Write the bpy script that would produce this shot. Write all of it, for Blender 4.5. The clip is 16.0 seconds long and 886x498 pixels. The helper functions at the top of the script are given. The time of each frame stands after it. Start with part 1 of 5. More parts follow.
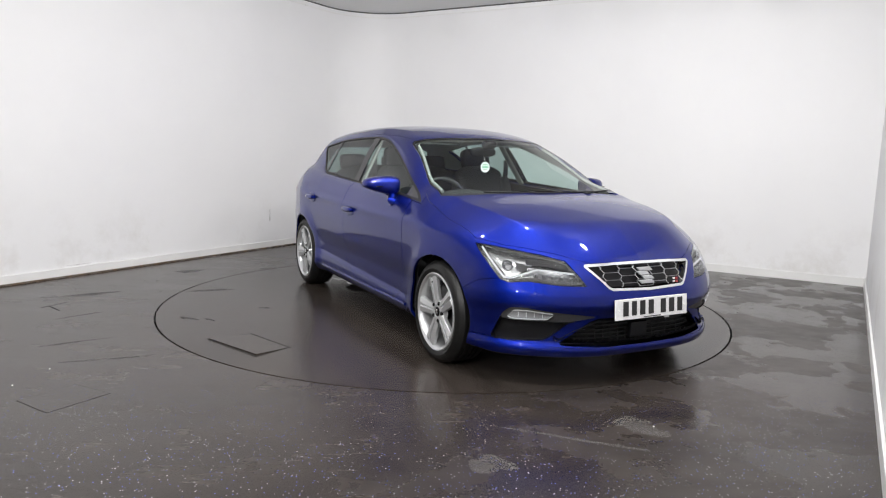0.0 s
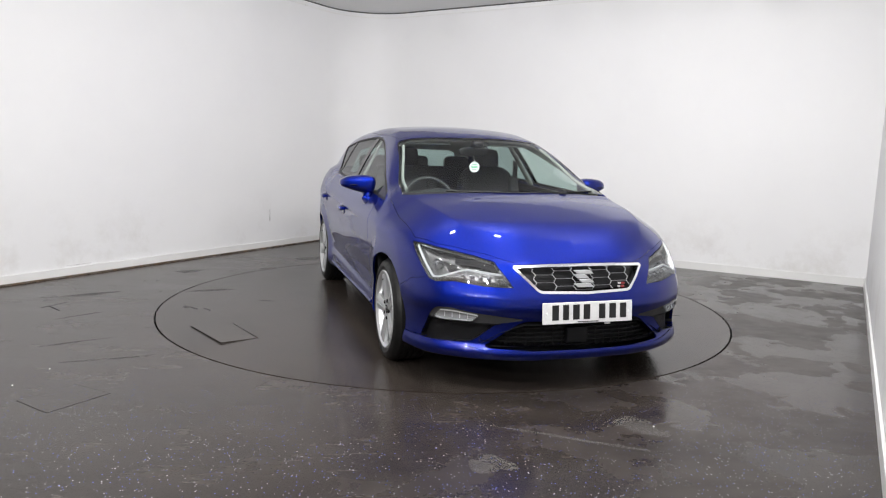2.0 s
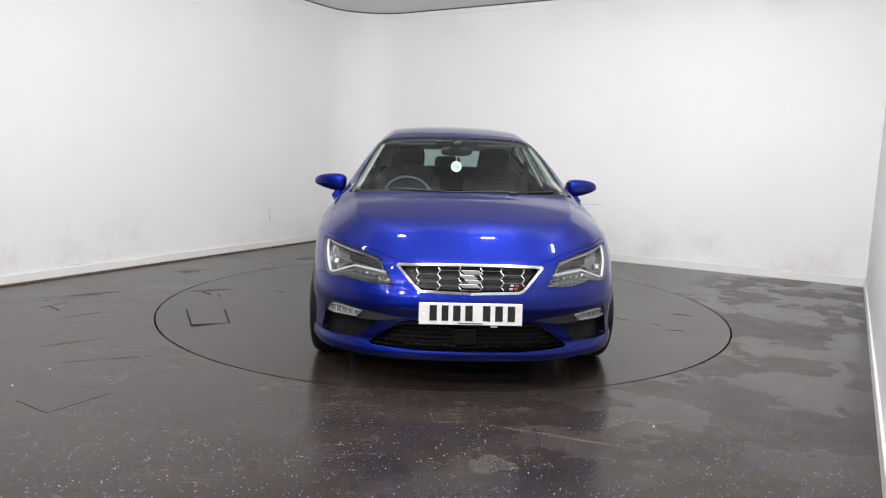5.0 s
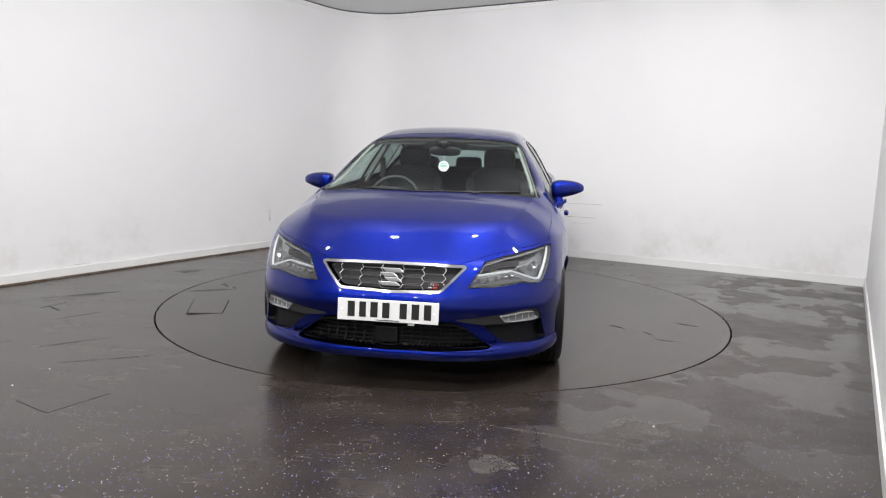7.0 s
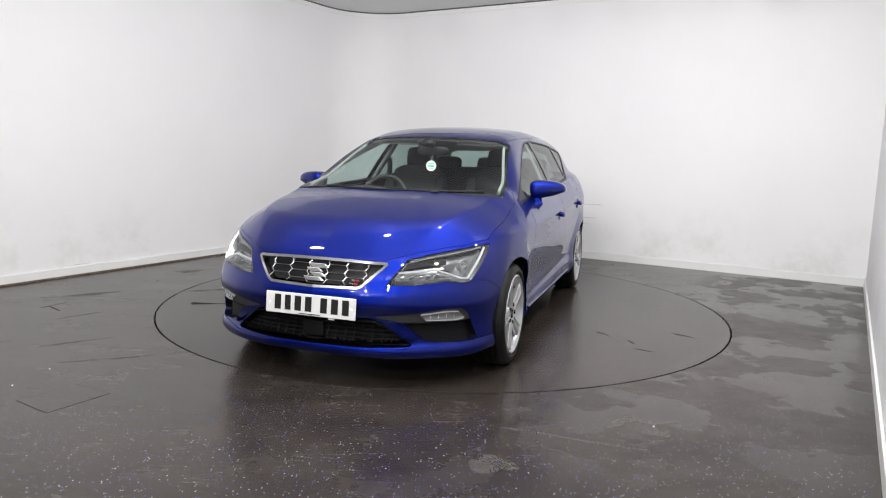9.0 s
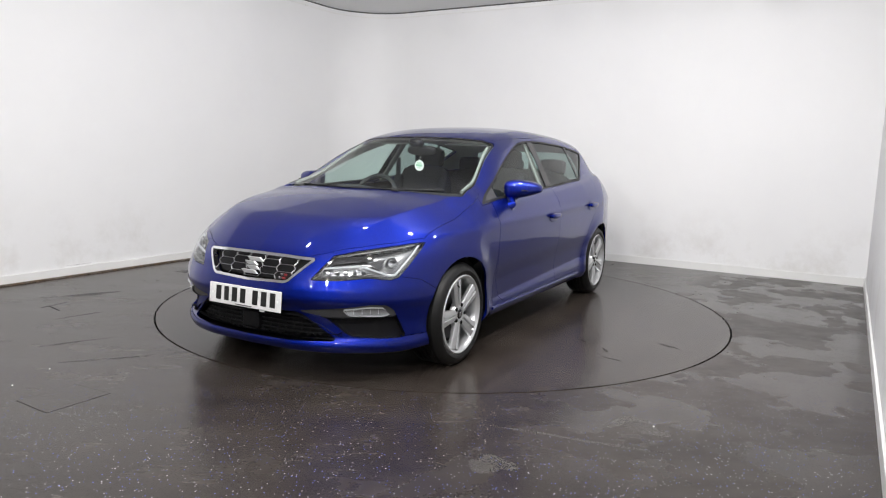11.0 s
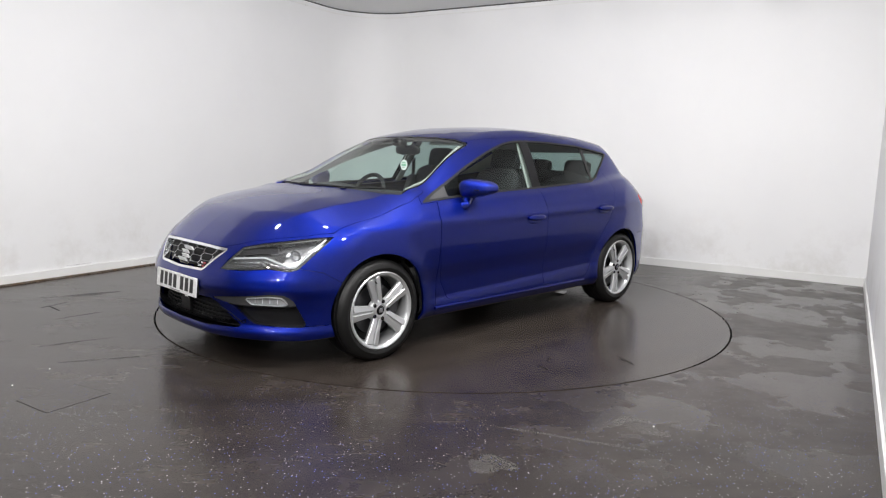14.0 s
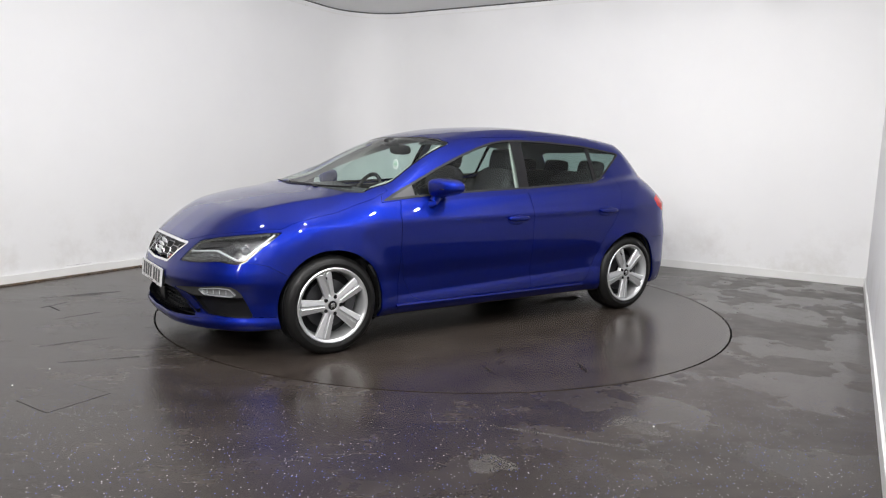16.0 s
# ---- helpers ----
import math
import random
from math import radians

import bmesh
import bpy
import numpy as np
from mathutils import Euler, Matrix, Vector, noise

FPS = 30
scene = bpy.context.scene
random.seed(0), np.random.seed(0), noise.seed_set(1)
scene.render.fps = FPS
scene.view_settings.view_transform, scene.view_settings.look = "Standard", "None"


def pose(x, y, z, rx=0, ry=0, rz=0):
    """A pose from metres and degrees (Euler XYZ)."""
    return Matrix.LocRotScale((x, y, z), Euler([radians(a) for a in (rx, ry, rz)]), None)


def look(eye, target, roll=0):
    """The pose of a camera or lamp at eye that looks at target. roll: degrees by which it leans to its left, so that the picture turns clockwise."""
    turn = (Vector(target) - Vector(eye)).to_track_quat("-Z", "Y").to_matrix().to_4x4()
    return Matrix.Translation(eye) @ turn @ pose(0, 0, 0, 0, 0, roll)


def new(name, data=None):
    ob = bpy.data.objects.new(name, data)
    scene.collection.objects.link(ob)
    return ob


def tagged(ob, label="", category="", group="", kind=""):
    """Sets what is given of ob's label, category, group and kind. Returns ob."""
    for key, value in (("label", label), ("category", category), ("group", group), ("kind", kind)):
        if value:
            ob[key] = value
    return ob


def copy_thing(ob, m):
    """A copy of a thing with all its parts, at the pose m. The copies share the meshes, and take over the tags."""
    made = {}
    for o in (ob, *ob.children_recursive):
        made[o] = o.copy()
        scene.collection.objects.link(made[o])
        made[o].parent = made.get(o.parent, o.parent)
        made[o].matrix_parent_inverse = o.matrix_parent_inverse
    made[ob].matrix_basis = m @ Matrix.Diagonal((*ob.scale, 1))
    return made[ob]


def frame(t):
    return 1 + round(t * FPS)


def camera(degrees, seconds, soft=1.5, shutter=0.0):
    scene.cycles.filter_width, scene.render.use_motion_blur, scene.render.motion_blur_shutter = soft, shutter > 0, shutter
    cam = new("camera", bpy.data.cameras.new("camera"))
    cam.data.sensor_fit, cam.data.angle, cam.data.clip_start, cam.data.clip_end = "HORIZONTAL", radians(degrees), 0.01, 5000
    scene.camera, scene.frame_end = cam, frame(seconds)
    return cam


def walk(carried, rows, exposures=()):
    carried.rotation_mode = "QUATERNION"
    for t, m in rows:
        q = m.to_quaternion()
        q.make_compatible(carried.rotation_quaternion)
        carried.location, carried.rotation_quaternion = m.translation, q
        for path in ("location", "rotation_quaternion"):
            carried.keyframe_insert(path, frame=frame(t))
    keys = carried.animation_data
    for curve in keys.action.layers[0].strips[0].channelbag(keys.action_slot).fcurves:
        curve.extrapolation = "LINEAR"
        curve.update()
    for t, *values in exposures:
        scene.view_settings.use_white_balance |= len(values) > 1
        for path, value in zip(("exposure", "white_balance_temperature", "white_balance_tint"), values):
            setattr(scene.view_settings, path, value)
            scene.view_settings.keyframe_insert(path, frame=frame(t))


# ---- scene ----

# ---- camera ----
cam = camera(64.9, 16.0, soft=1.15)
EYE = (0.0, 0.0, 1.2364)
CAM_M = Matrix.Translation(EYE) @ pose(0, 0, 0, 90 - 7.914, 0, 0) @ pose(0, 0, 0, 0, 0, 1.597)
walk(cam, [(0.0, CAM_M), (16.0, CAM_M)], exposures=[(0.0, -0.07), (16.0, -0.07)])

# ---- plan numbers ----
TABLE = (0.0145, 5.7082)      # centre of the turntable
TABLE_R = 2.2376
CAR_DX, CAR_DY = 0.143, 0.048  # the car stands a little off the centre
SPIN0, SPIN = 28.127, -5.2009  # degrees, degrees per second
ROOM_TURN = -30.0              # the room's long axis against y
AX = Vector((0.5, 0.8660, 0.0))   # along the side walls
PX = Vector((0.8660, -0.5, 0.0))  # across the room
WALL_R, WALL_L = 0.235, -6.16     # across
WALL_FAR, WALL_NEAR = 8.19, -5.0  # along
CEIL = 3.1

# ---- world and lights ----
world = bpy.data.worlds.new("world")
scene.world = world
world.use_nodes = True
world.node_tree.nodes["Background"].inputs[0].default_value = (0.9, 0.95, 1.0, 1)
world.node_tree.nodes["Background"].inputs[1].default_value = 0.05
SPOT_WATTS = 28.0
SPOT_GLOW = 40.0


# ---- materials ----
def mat(name):
    m = bpy.data.materials.new(name)
    m.use_nodes = True
    nt = m.node_tree
    return m, nt, nt.nodes["Principled BSDF"]


def node(nt, kind, **values):
    n = nt.nodes.new(kind)
    for k, val in values.items():
        n.inputs[k.replace("_", " ")].default_value = val
    return n


def coords(nt, which="Object"):
    return nt.nodes.new("ShaderNodeTexCoord").outputs[which]


def noise_tex(nt, scale, detail=4.0, rough=0.55, src=None):
    n = nt.nodes.new("ShaderNodeTexNoise")
    n.inputs["Scale"].default_value = scale
    n.inputs["Detail"].default_value = detail
    n.inputs["Roughness"].default_value = rough
    nt.links.new(src if src is not None else coords(nt), n.inputs["Vector"])
    return n.outputs["Fac"]


def ramp(nt, fac, stops):
    r = nt.nodes.new("ShaderNodeValToRGB")
    while len(r.color_ramp.elements) < len(stops):
        r.color_ramp.elements.new(0.5)
    for e, (p, c) in zip(r.color_ramp.elements, stops):
        e.position = p
        e.color = (c, c, c, 1) if isinstance(c, (int, float)) else (*c, 1)
    nt.links.new(fac, r.inputs["Fac"])
    return r.outputs["Color"]


def mix(nt, fac, a, b, kind="MIX"):
    n = nt.nodes.new("ShaderNodeMix")
    n.data_type, n.blend_type = "RGBA", kind
    for sock, val in ((n.inputs["Factor"], fac), (n.inputs["A"], a), (n.inputs["B"], b)):
        if isinstance(val, bpy.types.NodeSocket):
            nt.links.new(val, sock)
        elif isinstance(val, (int, float)):
            sock.default_value = val
        else:
            sock.default_value = (*val, 1)
    return n.outputs["Result"]


def bump(nt, bsdf, height, strength=0.2, distance=0.002):
    b = nt.nodes.new("ShaderNodeBump")
    b.inputs["Strength"].default_value = strength
    b.inputs["Distance"].default_value = distance
    nt.links.new(height, b.inputs["Height"])
    nt.links.new(b.outputs["Normal"], bsdf.inputs["Normal"])


def plain(name, col, rough=0.5, metal=0.0, grain=0.0, scale=60.0, coat=0.0, spec=0.5):
    """A surface of one colour with a fine grain in colour, gloss and relief."""
    m, nt, b = mat(name)
    b.inputs["Base Color"].default_value = (*col, 1)
    b.inputs["Roughness"].default_value = rough
    b.inputs["Metallic"].default_value = metal
    b.inputs["Coat Weight"].default_value = coat
    b.inputs["Specular IOR Level"].default_value = spec
    if grain:
        f = noise_tex(nt, scale)
        dark = tuple(c * (1 - grain) for c in col)
        lite = tuple(min(1, c * (1 + grain)) for c in col)
        nt.links.new(mix(nt, f, dark, lite), b.inputs["Base Color"])
        nt.links.new(ramp(nt, noise_tex(nt, scale * 0.3), [(0.3, max(0, rough - 0.08)), (0.7, min(1, rough + 0.08))]), b.inputs["Roughness"])
        bump(nt, b, f, 0.15, 0.001)
    return m


def paint_blue():
    m, nt, b = mat("blue_metallic_paint")
    flakes = nt.nodes.new("ShaderNodeTexVoronoi")
    flakes.inputs["Scale"].default_value = 420
    nt.links.new(coords(nt), flakes.inputs["Vector"])
    nt.links.new(mix(nt, flakes.outputs["Color"], (0.0022, 0.0095, 0.155), (0.0036, 0.016, 0.245)), b.inputs["Base Color"])
    b.inputs["Metallic"].default_value = 1.0
    b.inputs["Roughness"].default_value = 0.46
    b.inputs["Coat IOR"].default_value = 1.37
    b.inputs["Coat Weight"].default_value = 1.0
    b.inputs["Coat Roughness"].default_value = 0.015
    return m


def glass(name, tint, rough=0.0):
    """Thin see-through glass: a clear tinted body with a mirror gloss."""
    m, nt, b = mat(name)
    out = nt.nodes["Material Output"]
    clear = node(nt, "ShaderNodeBsdfTransparent", Color=(*tint, 1))
    gloss = node(nt, "ShaderNodeBsdfGlossy", Roughness=rough)
    face = nt.nodes.new("ShaderNodeLayerWeight")
    power = nt.nodes.new("ShaderNodeMath")
    power.operation = "POWER"
    power.inputs[1].default_value = 5.0
    nt.links.new(face.outputs["Facing"], power.inputs[0])
    fres = nt.nodes.new("ShaderNodeMath")
    fres.operation = "MULTIPLY_ADD"
    fres.inputs[1].default_value, fres.inputs[2].default_value = 0.9, 0.045
    nt.links.new(power.outputs[0], fres.inputs[0])
    sh = nt.nodes.new("ShaderNodeMixShader")
    nt.links.new(fres.outputs[0], sh.inputs[0])
    nt.links.new(clear.outputs[0], sh.inputs[1])
    nt.links.new(gloss.outputs[0], sh.inputs[2])
    nt.links.new(sh.outputs[0], out.inputs["Surface"])
    return m


def glow(name, col, strength):
    m, nt, b = mat(name)
    b.inputs["Base Color"].default_value = (*col, 1)
    b.inputs["Emission Color"].default_value = (*col, 1)
    b.inputs["Emission Strength"].default_value = strength
    return m


def floor_material(name, seed, wet, patches=True):
    """Dark speckled rubber sheet, damp, with drying marks."""
    m, nt, b = mat(name)
    where = coords(nt)
    off = nt.nodes.new("ShaderNodeVectorMath")
    off.operation = "ADD"
    off.inputs[1].default_value = (seed, seed * 0.7, 0)
    nt.links.new(where, off.inputs[0])
    src = off.outputs[0]
    mid = noise_tex(nt, 3.0, 6, 0.62, src)
    base = mix(nt, ramp(nt, mid, [(0.3, 0.0), (0.7, 1.0)]), (0.029, 0.0225, 0.0195), (0.050, 0.0415, 0.0355))
    spots = nt.nodes.new("ShaderNodeTexVoronoi")
    spots.inputs["Scale"].default_value = 66
    nt.links.new(src, spots.inputs["Vector"])
    tiny = ramp(nt, spots.outputs["Distance"], [(0.13, 1.0), (0.19, 0.0)])
    sep = nt.nodes.new("ShaderNodeSeparateColor")
    nt.links.new(spots.outputs["Color"], sep.inputs[0])
    some = ramp(nt, sep.outputs[0], [(0.42, 0.0), (0.46, 1.0)])
    fleck = mix(nt, ramp(nt, sep.outputs[1], [(0.45, 0.0), (0.55, 1.0)]), (0.16, 0.22, 0.75), (0.58, 0.58, 0.64))
    fac = mix(nt, 1.0, tiny, some, "MULTIPLY")
    # the flecks show fully up to y 2.7 and fade out by 4.1
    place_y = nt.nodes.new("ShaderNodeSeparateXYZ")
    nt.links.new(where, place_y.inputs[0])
    fleck_fade = nt.nodes.new("ShaderNodeMapRange")
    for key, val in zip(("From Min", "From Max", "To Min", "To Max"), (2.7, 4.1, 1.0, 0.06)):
        fleck_fade.inputs[key].default_value = val
    nt.links.new(place_y.outputs[1], fleck_fade.inputs["Value"])
    fac = mix(nt, 1.0, fac, fleck_fade.outputs["Result"], "MULTIPLY")
    # long soft smears of dirt
    run = nt.nodes.new("ShaderNodeVectorMath")
    run.operation = "MULTIPLY"
    run.inputs[1].default_value = (0.55, 2.4, 1.0)
    nt.links.new(src, run.inputs[0])
    smear = ramp(nt, noise_tex(nt, 1.7, 7, 0.66, run.outputs[0]), [(0.46, 0.0), (0.64, 1.0)])
    base = mix(nt, mix(nt, 0.5, (0, 0, 0), smear), base, (0.016, 0.0125, 0.011))
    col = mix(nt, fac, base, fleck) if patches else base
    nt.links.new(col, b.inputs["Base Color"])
    # crisp-edged wet and drying patches, strongest along the right wall
    side = nt.nodes.new("ShaderNodeVectorMath")
    side.operation = "DOT_PRODUCT"
    side.inputs[1].default_value = PX
    nt.links.new(where, side.inputs[0])
    near_wall = nt.nodes.new("ShaderNodeMapRange")
    for key, val in zip(("From Min", "From Max", "To Min", "To Max"), (-1.35, -0.95, 0.08, 1.0)):
        near_wall.inputs[key].default_value = val
    nt.links.new(side.outputs["Value"], near_wall.inputs["Value"])
    edge = ramp(nt, noise_tex(nt, 1.5, 9, 0.62, src), [(0.485, 0.0), (0.515, 1.0)])
    fine = ramp(nt, noise_tex(nt, 5.0, 8, 0.6, src), [(0.40, 0.0), (0.60, 1.0)])
    patch = mix(nt, 0.25, edge, fine)
    if patches:
        still = mix(nt, 0.30, (0.36, 0.36, 0.36), mix(nt, smear, (0.50, 0.50, 0.50), (0.0, 0.0, 0.0)))
        patch = mix(nt, near_wall.outputs["Result"], still, patch)
    else:
        patch = mix(nt, 0.06, (0.15, 0.15, 0.15), patch)
    rough = ramp(nt, patch, [(0.0, wet), (1.0, wet + 0.26)])
    nt.links.new(rough, b.inputs["Roughness"])
    b.inputs["Specular IOR Level"].default_value = 0.42 if patches else 0.32
    bump(nt, b, noise_tex(nt, 160, 3, 0.6, src), 0.12, 0.001)
    return m


def wall_material():
    m, nt, b = mat("white_wall_paint")
    src = coords(nt)
    big = noise_tex(nt, 0.8, 5, 0.6, src)
    nt.links.new(mix(nt, ramp(nt, big, [(0.3, 0.0), (0.75, 1.0)]), (0.80, 0.80, 0.81), (0.84, 0.84, 0.845)), b.inputs["Base Color"])
    sep = nt.nodes.new("ShaderNodeSeparateXYZ")
    nt.links.new(src, sep.inputs[0])
    low = ramp(nt, sep.outputs[2], [(0.05, 1.0), (0.75, 0.0)])
    smear = ramp(nt, noise_tex(nt, 1.7, 7, 0.68, src), [(0.50, 0.0), (0.72, 0.55)])
    clean = b.inputs["Base Color"].links[0].from_socket
    nt.links.new(mix(nt, mix(nt, 1.0, low, smear, "MULTIPLY"), clean, (0.52, 0.49, 0.45)), b.inputs["Base Color"])
    b.inputs["Roughness"].default_value = 0.55
    bump(nt, b, noise_tex(nt, 220, 3, 0.6, src), 0.05, 0.001)
    return m


M_PAINT = paint_blue()
M_BLACK = plain("black_plastic", (0.009, 0.009, 0.010), 0.48, grain=0.3, scale=300, spec=0.3)
M_GLOSSBLACK = plain("gloss_black", (0.006, 0.006, 0.007), 0.06)
M_DARK = plain("dark_cloth", (0.018, 0.018, 0.020), 0.85, grain=0.4, scale=240)
M_DASH = plain("dash_plastic", (0.016, 0.017, 0.018), 0.6, grain=0.3, scale=260)
M_LINER = plain("pale_grey_lining", (0.50, 0.50, 0.47), 0.85, grain=0.1, scale=200)
M_RUBBER = plain("tyre_rubber", (0.006, 0.006, 0.006), 0.45, grain=0.3, scale=140, spec=0.3)
M_ALLOY = plain("silver_alloy", (0.64, 0.65, 0.66), 0.30, metal=0.75)
M_DARKMETAL = plain("dark_metal", (0.10, 0.10, 0.105), 0.45, metal=0.9, grain=0.2, scale=120)
M_CHROME = plain("chrome", (0.85, 0.86, 0.87), 0.08, metal=1.0)
M_SATIN = plain("satin_chrome", (0.75, 0.76, 0.78), 0.25, metal=1.0)
M_PLATE = plain("white_plate", (0.70, 0.70, 0.70), 0.3, grain=0.02, scale=80)
M_INK = plain("black_print", (0.01, 0.01, 0.01), 0.4)
M_RED = plain("red_enamel", (0.26, 0.03, 0.035), 0.3)
M_TAIL = plain("red_lamp_plastic", (0.50, 0.006, 0.010), 0.12)
M_WHITEPL = plain("white_plastic", (0.8, 0.82, 0.8), 0.35)
M_GREENPR = plain("green_print", (0.10, 0.42, 0.22), 0.5)
M_REFLECT = plain("lamp_reflector", (0.52, 0.53, 0.55), 0.20, metal=1.0)
M_LAMPGREY = plain("lamp_housing", (0.25, 0.255, 0.26), 0.22, metal=0.75)
M_FOG = plain("fog_lamp_bowl", (0.50, 0.51, 0.52), 0.22, metal=0.6)
M_DRL = plain("light_guide", (0.52, 0.54, 0.56), 0.25, coat=0.6)
M_WS = glass("windscreen_glass", (0.80, 0.90, 0.87))
M_SIDEGLASS = glass("side_glass", (0.72, 0.85, 0.81))
M_LENS = glass("clear_lens", (0.95, 0.96, 0.97))
M_WALL = wall_material()
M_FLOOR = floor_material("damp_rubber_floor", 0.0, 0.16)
M_DISC = floor_material("turntable_rubber", 31.0, 0.20, False)
# unseen end wall: its grey sets the car's reflections and front bounce light
M_NEARWALL = plain("unseen_end_wall_grey", (0.30, 0.30, 0.31), 0.7, grain=0.2, scale=6)
M_GAP = plain("dark_gap", (0.006, 0.006, 0.006), 0.8)
M_TRIM = plain("white_skirting_gloss", (0.78, 0.78, 0.77), 0.35, grain=0.05, scale=9)
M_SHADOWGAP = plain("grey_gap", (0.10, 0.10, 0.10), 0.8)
M_CEIL = plain("ceiling_tile", (0.80, 0.80, 0.80), 0.9, grain=0.06, scale=70)
M_SPOT = glow("spot_lens", (1.0, 0.98, 0.95), SPOT_GLOW)


def veil(name, col, rough, amount, scale):
    """A thin uneven film: parts of it let the ground show."""
    m, nt, b = mat(name)
    b.inputs["Base Color"].default_value = (*col, 1)
    b.inputs["Roughness"].default_value = rough
    nt.links.new(ramp(nt, noise_tex(nt, scale, 5, 0.65), [(0.35, amount * 0.25), (0.65, amount)]), b.inputs["Alpha"])
    return m


M_RESIDUE = veil("dried_residue", (0.20, 0.19, 0.18), 0.7, 0.38, 26)
M_SCRAPE = veil("scrape_film", (0.014, 0.012, 0.011), 0.45, 0.40, 14)
M_SCUFF = veil("wall_scuff", (0.40, 0.38, 0.36), 0.7, 0.55, 20)
M_DIRT = veil("brown_dirt", (0.16, 0.11, 0.07), 0.8, 0.9, 12)


# ---- mesh helpers ----
def link_mesh(name, verts, faces, material, parent=None, smooth=False, label=""):
    me = bpy.data.meshes.new(name)
    me.from_pydata([tuple(p) for p in verts], [], [tuple(int(i) for i in f) for f in faces])
    me.update()
    me.materials.append(material)
    if smooth:
        me.shade_smooth()
    ob = new(name, me)
    if parent is not None:
        ob.parent = parent
    if label:
        ob["label"] = label
    return ob


def part(name, bm, material, parent=None, label="", smooth=False, angle=40):
    me = bpy.data.meshes.new(name)
    if smooth:
        for f in bm.faces:
            f.smooth = True
        for e in bm.edges:
            if len(e.link_faces) == 2 and e.calc_face_angle(0) > radians(angle):
                e.smooth = False
    bm.to_mesh(me)
    bm.free()
    me.materials.append(material)
    ob = new(name, me)
    if parent is not None:
        ob.parent = parent
    if label:
        ob["label"] = label
    return ob


def box_bm(size, at=(0, 0, 0), bevel=0.0, seg=2, turn=None):
    bm = bmesh.new()
    bmesh.ops.create_cube(bm, size=1.0)
    bmesh.ops.scale(bm, vec=size, verts=bm.verts)
    if bevel:
        bmesh.ops.bevel(bm, geom=bm.edges[:], offset=bevel, segments=seg, affect="EDGES", profile=0.5)
    if turn is not None:
        bmesh.ops.transform(bm, matrix=turn, verts=bm.verts)
    bmesh.ops.translate(bm, vec=at, verts=bm.verts)
    return bm


def prism_bm(outline, depth, bevel=0.0):
    """An outline in x, y raised along z by depth."""
    bm = bmesh.new()
    low = [bm.verts.new((x, y, 0)) for x, y in outline]
    f = bm.faces.new(low)
    got = bmesh.ops.extrude_face_region(bm, geom=[f])
    bmesh.ops.translate(bm, vec=(0, 0, depth), verts=[g for g in got["geom"] if isinstance(g, bmesh.types.BMVert)])
    bmesh.ops.recalc_face_normals(bm, faces=bm.faces[:])
    if bevel:
        bmesh.ops.bevel(bm, geom=bm.edges[:], offset=bevel, segments=1, affect="EDGES")
    return bm


def lathe_bm(profile, n=64, closed=False):
    """profile: radius, height pairs, turned about z."""
    bm = bmesh.new()
    rings = []
    for r, h in profile:
        rings.append([bm.verts.new((r * math.cos(2 * math.pi * i / n), r * math.sin(2 * math.pi * i / n), h)) for i in range(n)])
    pairs = list(zip(rings, rings[1:]))
    if closed:
        pairs.append((rings[-1], rings[0]))
    for a, b in pairs:
        for i in range(n):
            bm.faces.new((a[i], a[(i + 1) % n], b[(i + 1) % n], b[i]))
    bmesh.ops.recalc_face_normals(bm, faces=bm.faces[:])
    return bm


def tube_bm(points, radius, n=8, closed=False):
    """A round bar along points; radius may be a list."""
    bm = bmesh.new()
    pts = [Vector(p) for p in points]
    rad = radius if isinstance(radius, (list, tuple)) else [radius] * len(pts)
    rings = []
    for i, p in enumerate(pts):
        a = pts[i - 1] if (i > 0 or closed) else p
        b = pts[(i + 1) % len(pts)] if (i < len(pts) - 1 or closed) else p
        d = (b - a).normalized()
        side = d.orthogonal() if abs(d.z) > 0.95 else d.cross(Vector((0, 0, 1)))
        side.normalize()
        up = side.cross(d).normalized()
        rings.append([bm.verts.new(p + rad[i] * (math.cos(2 * math.pi * k / n) * side + math.sin(2 * math.pi * k / n) * up)) for k in range(n)])
    pairs = list(zip(rings, rings[1:])) + ([(rings[-1], rings[0])] if closed else [])
    for a, b in pairs:
        for k in range(n):
            bm.faces.new((a[k], a[(k + 1) % n], b[(k + 1) % n], b[k]))
    if not closed:
        bm.faces.new(rings[0][::-1])
        bm.faces.new(rings[-1])
    bmesh.ops.recalc_face_normals(bm, faces=bm.faces[:])
    return bm


def moved(bm, m):
    bmesh.ops.transform(bm, matrix=m, verts=bm.verts)
    if m.determinant() < 0:
        bmesh.ops.reverse_faces(bm, faces=bm.faces[:])
    return bm


def join_bm(*parts):
    out = bmesh.new()
    for b in parts:
        me = bpy.data.meshes.new("t")
        b.to_mesh(me)
        b.free()
        out.from_mesh(me)
        bpy.data.meshes.remove(me)
    return out


def thing(name, label, category, group="", kind=""):
    ob = new(name)
    return tagged(ob, label, category, group, kind)


# ---- the room ----
def plan(along, across, z=0.0):
    p = AX * along + PX * across
    return (p.x, p.y, z)


def room_outline():
    """The walls' inner line in plan, with a rounded corner between the far and the left wall."""
    r = 0.75
    pts = [(WALL_NEAR, WALL_R), (WALL_FAR, WALL_R)]
    for i in range(17):
        a = radians(90.0 * i / 16)
        pts.append((WALL_FAR - r + r * math.cos(a), WALL_L + r - r * math.sin(a)))
    pts.append((WALL_NEAR, WALL_L))
    return pts


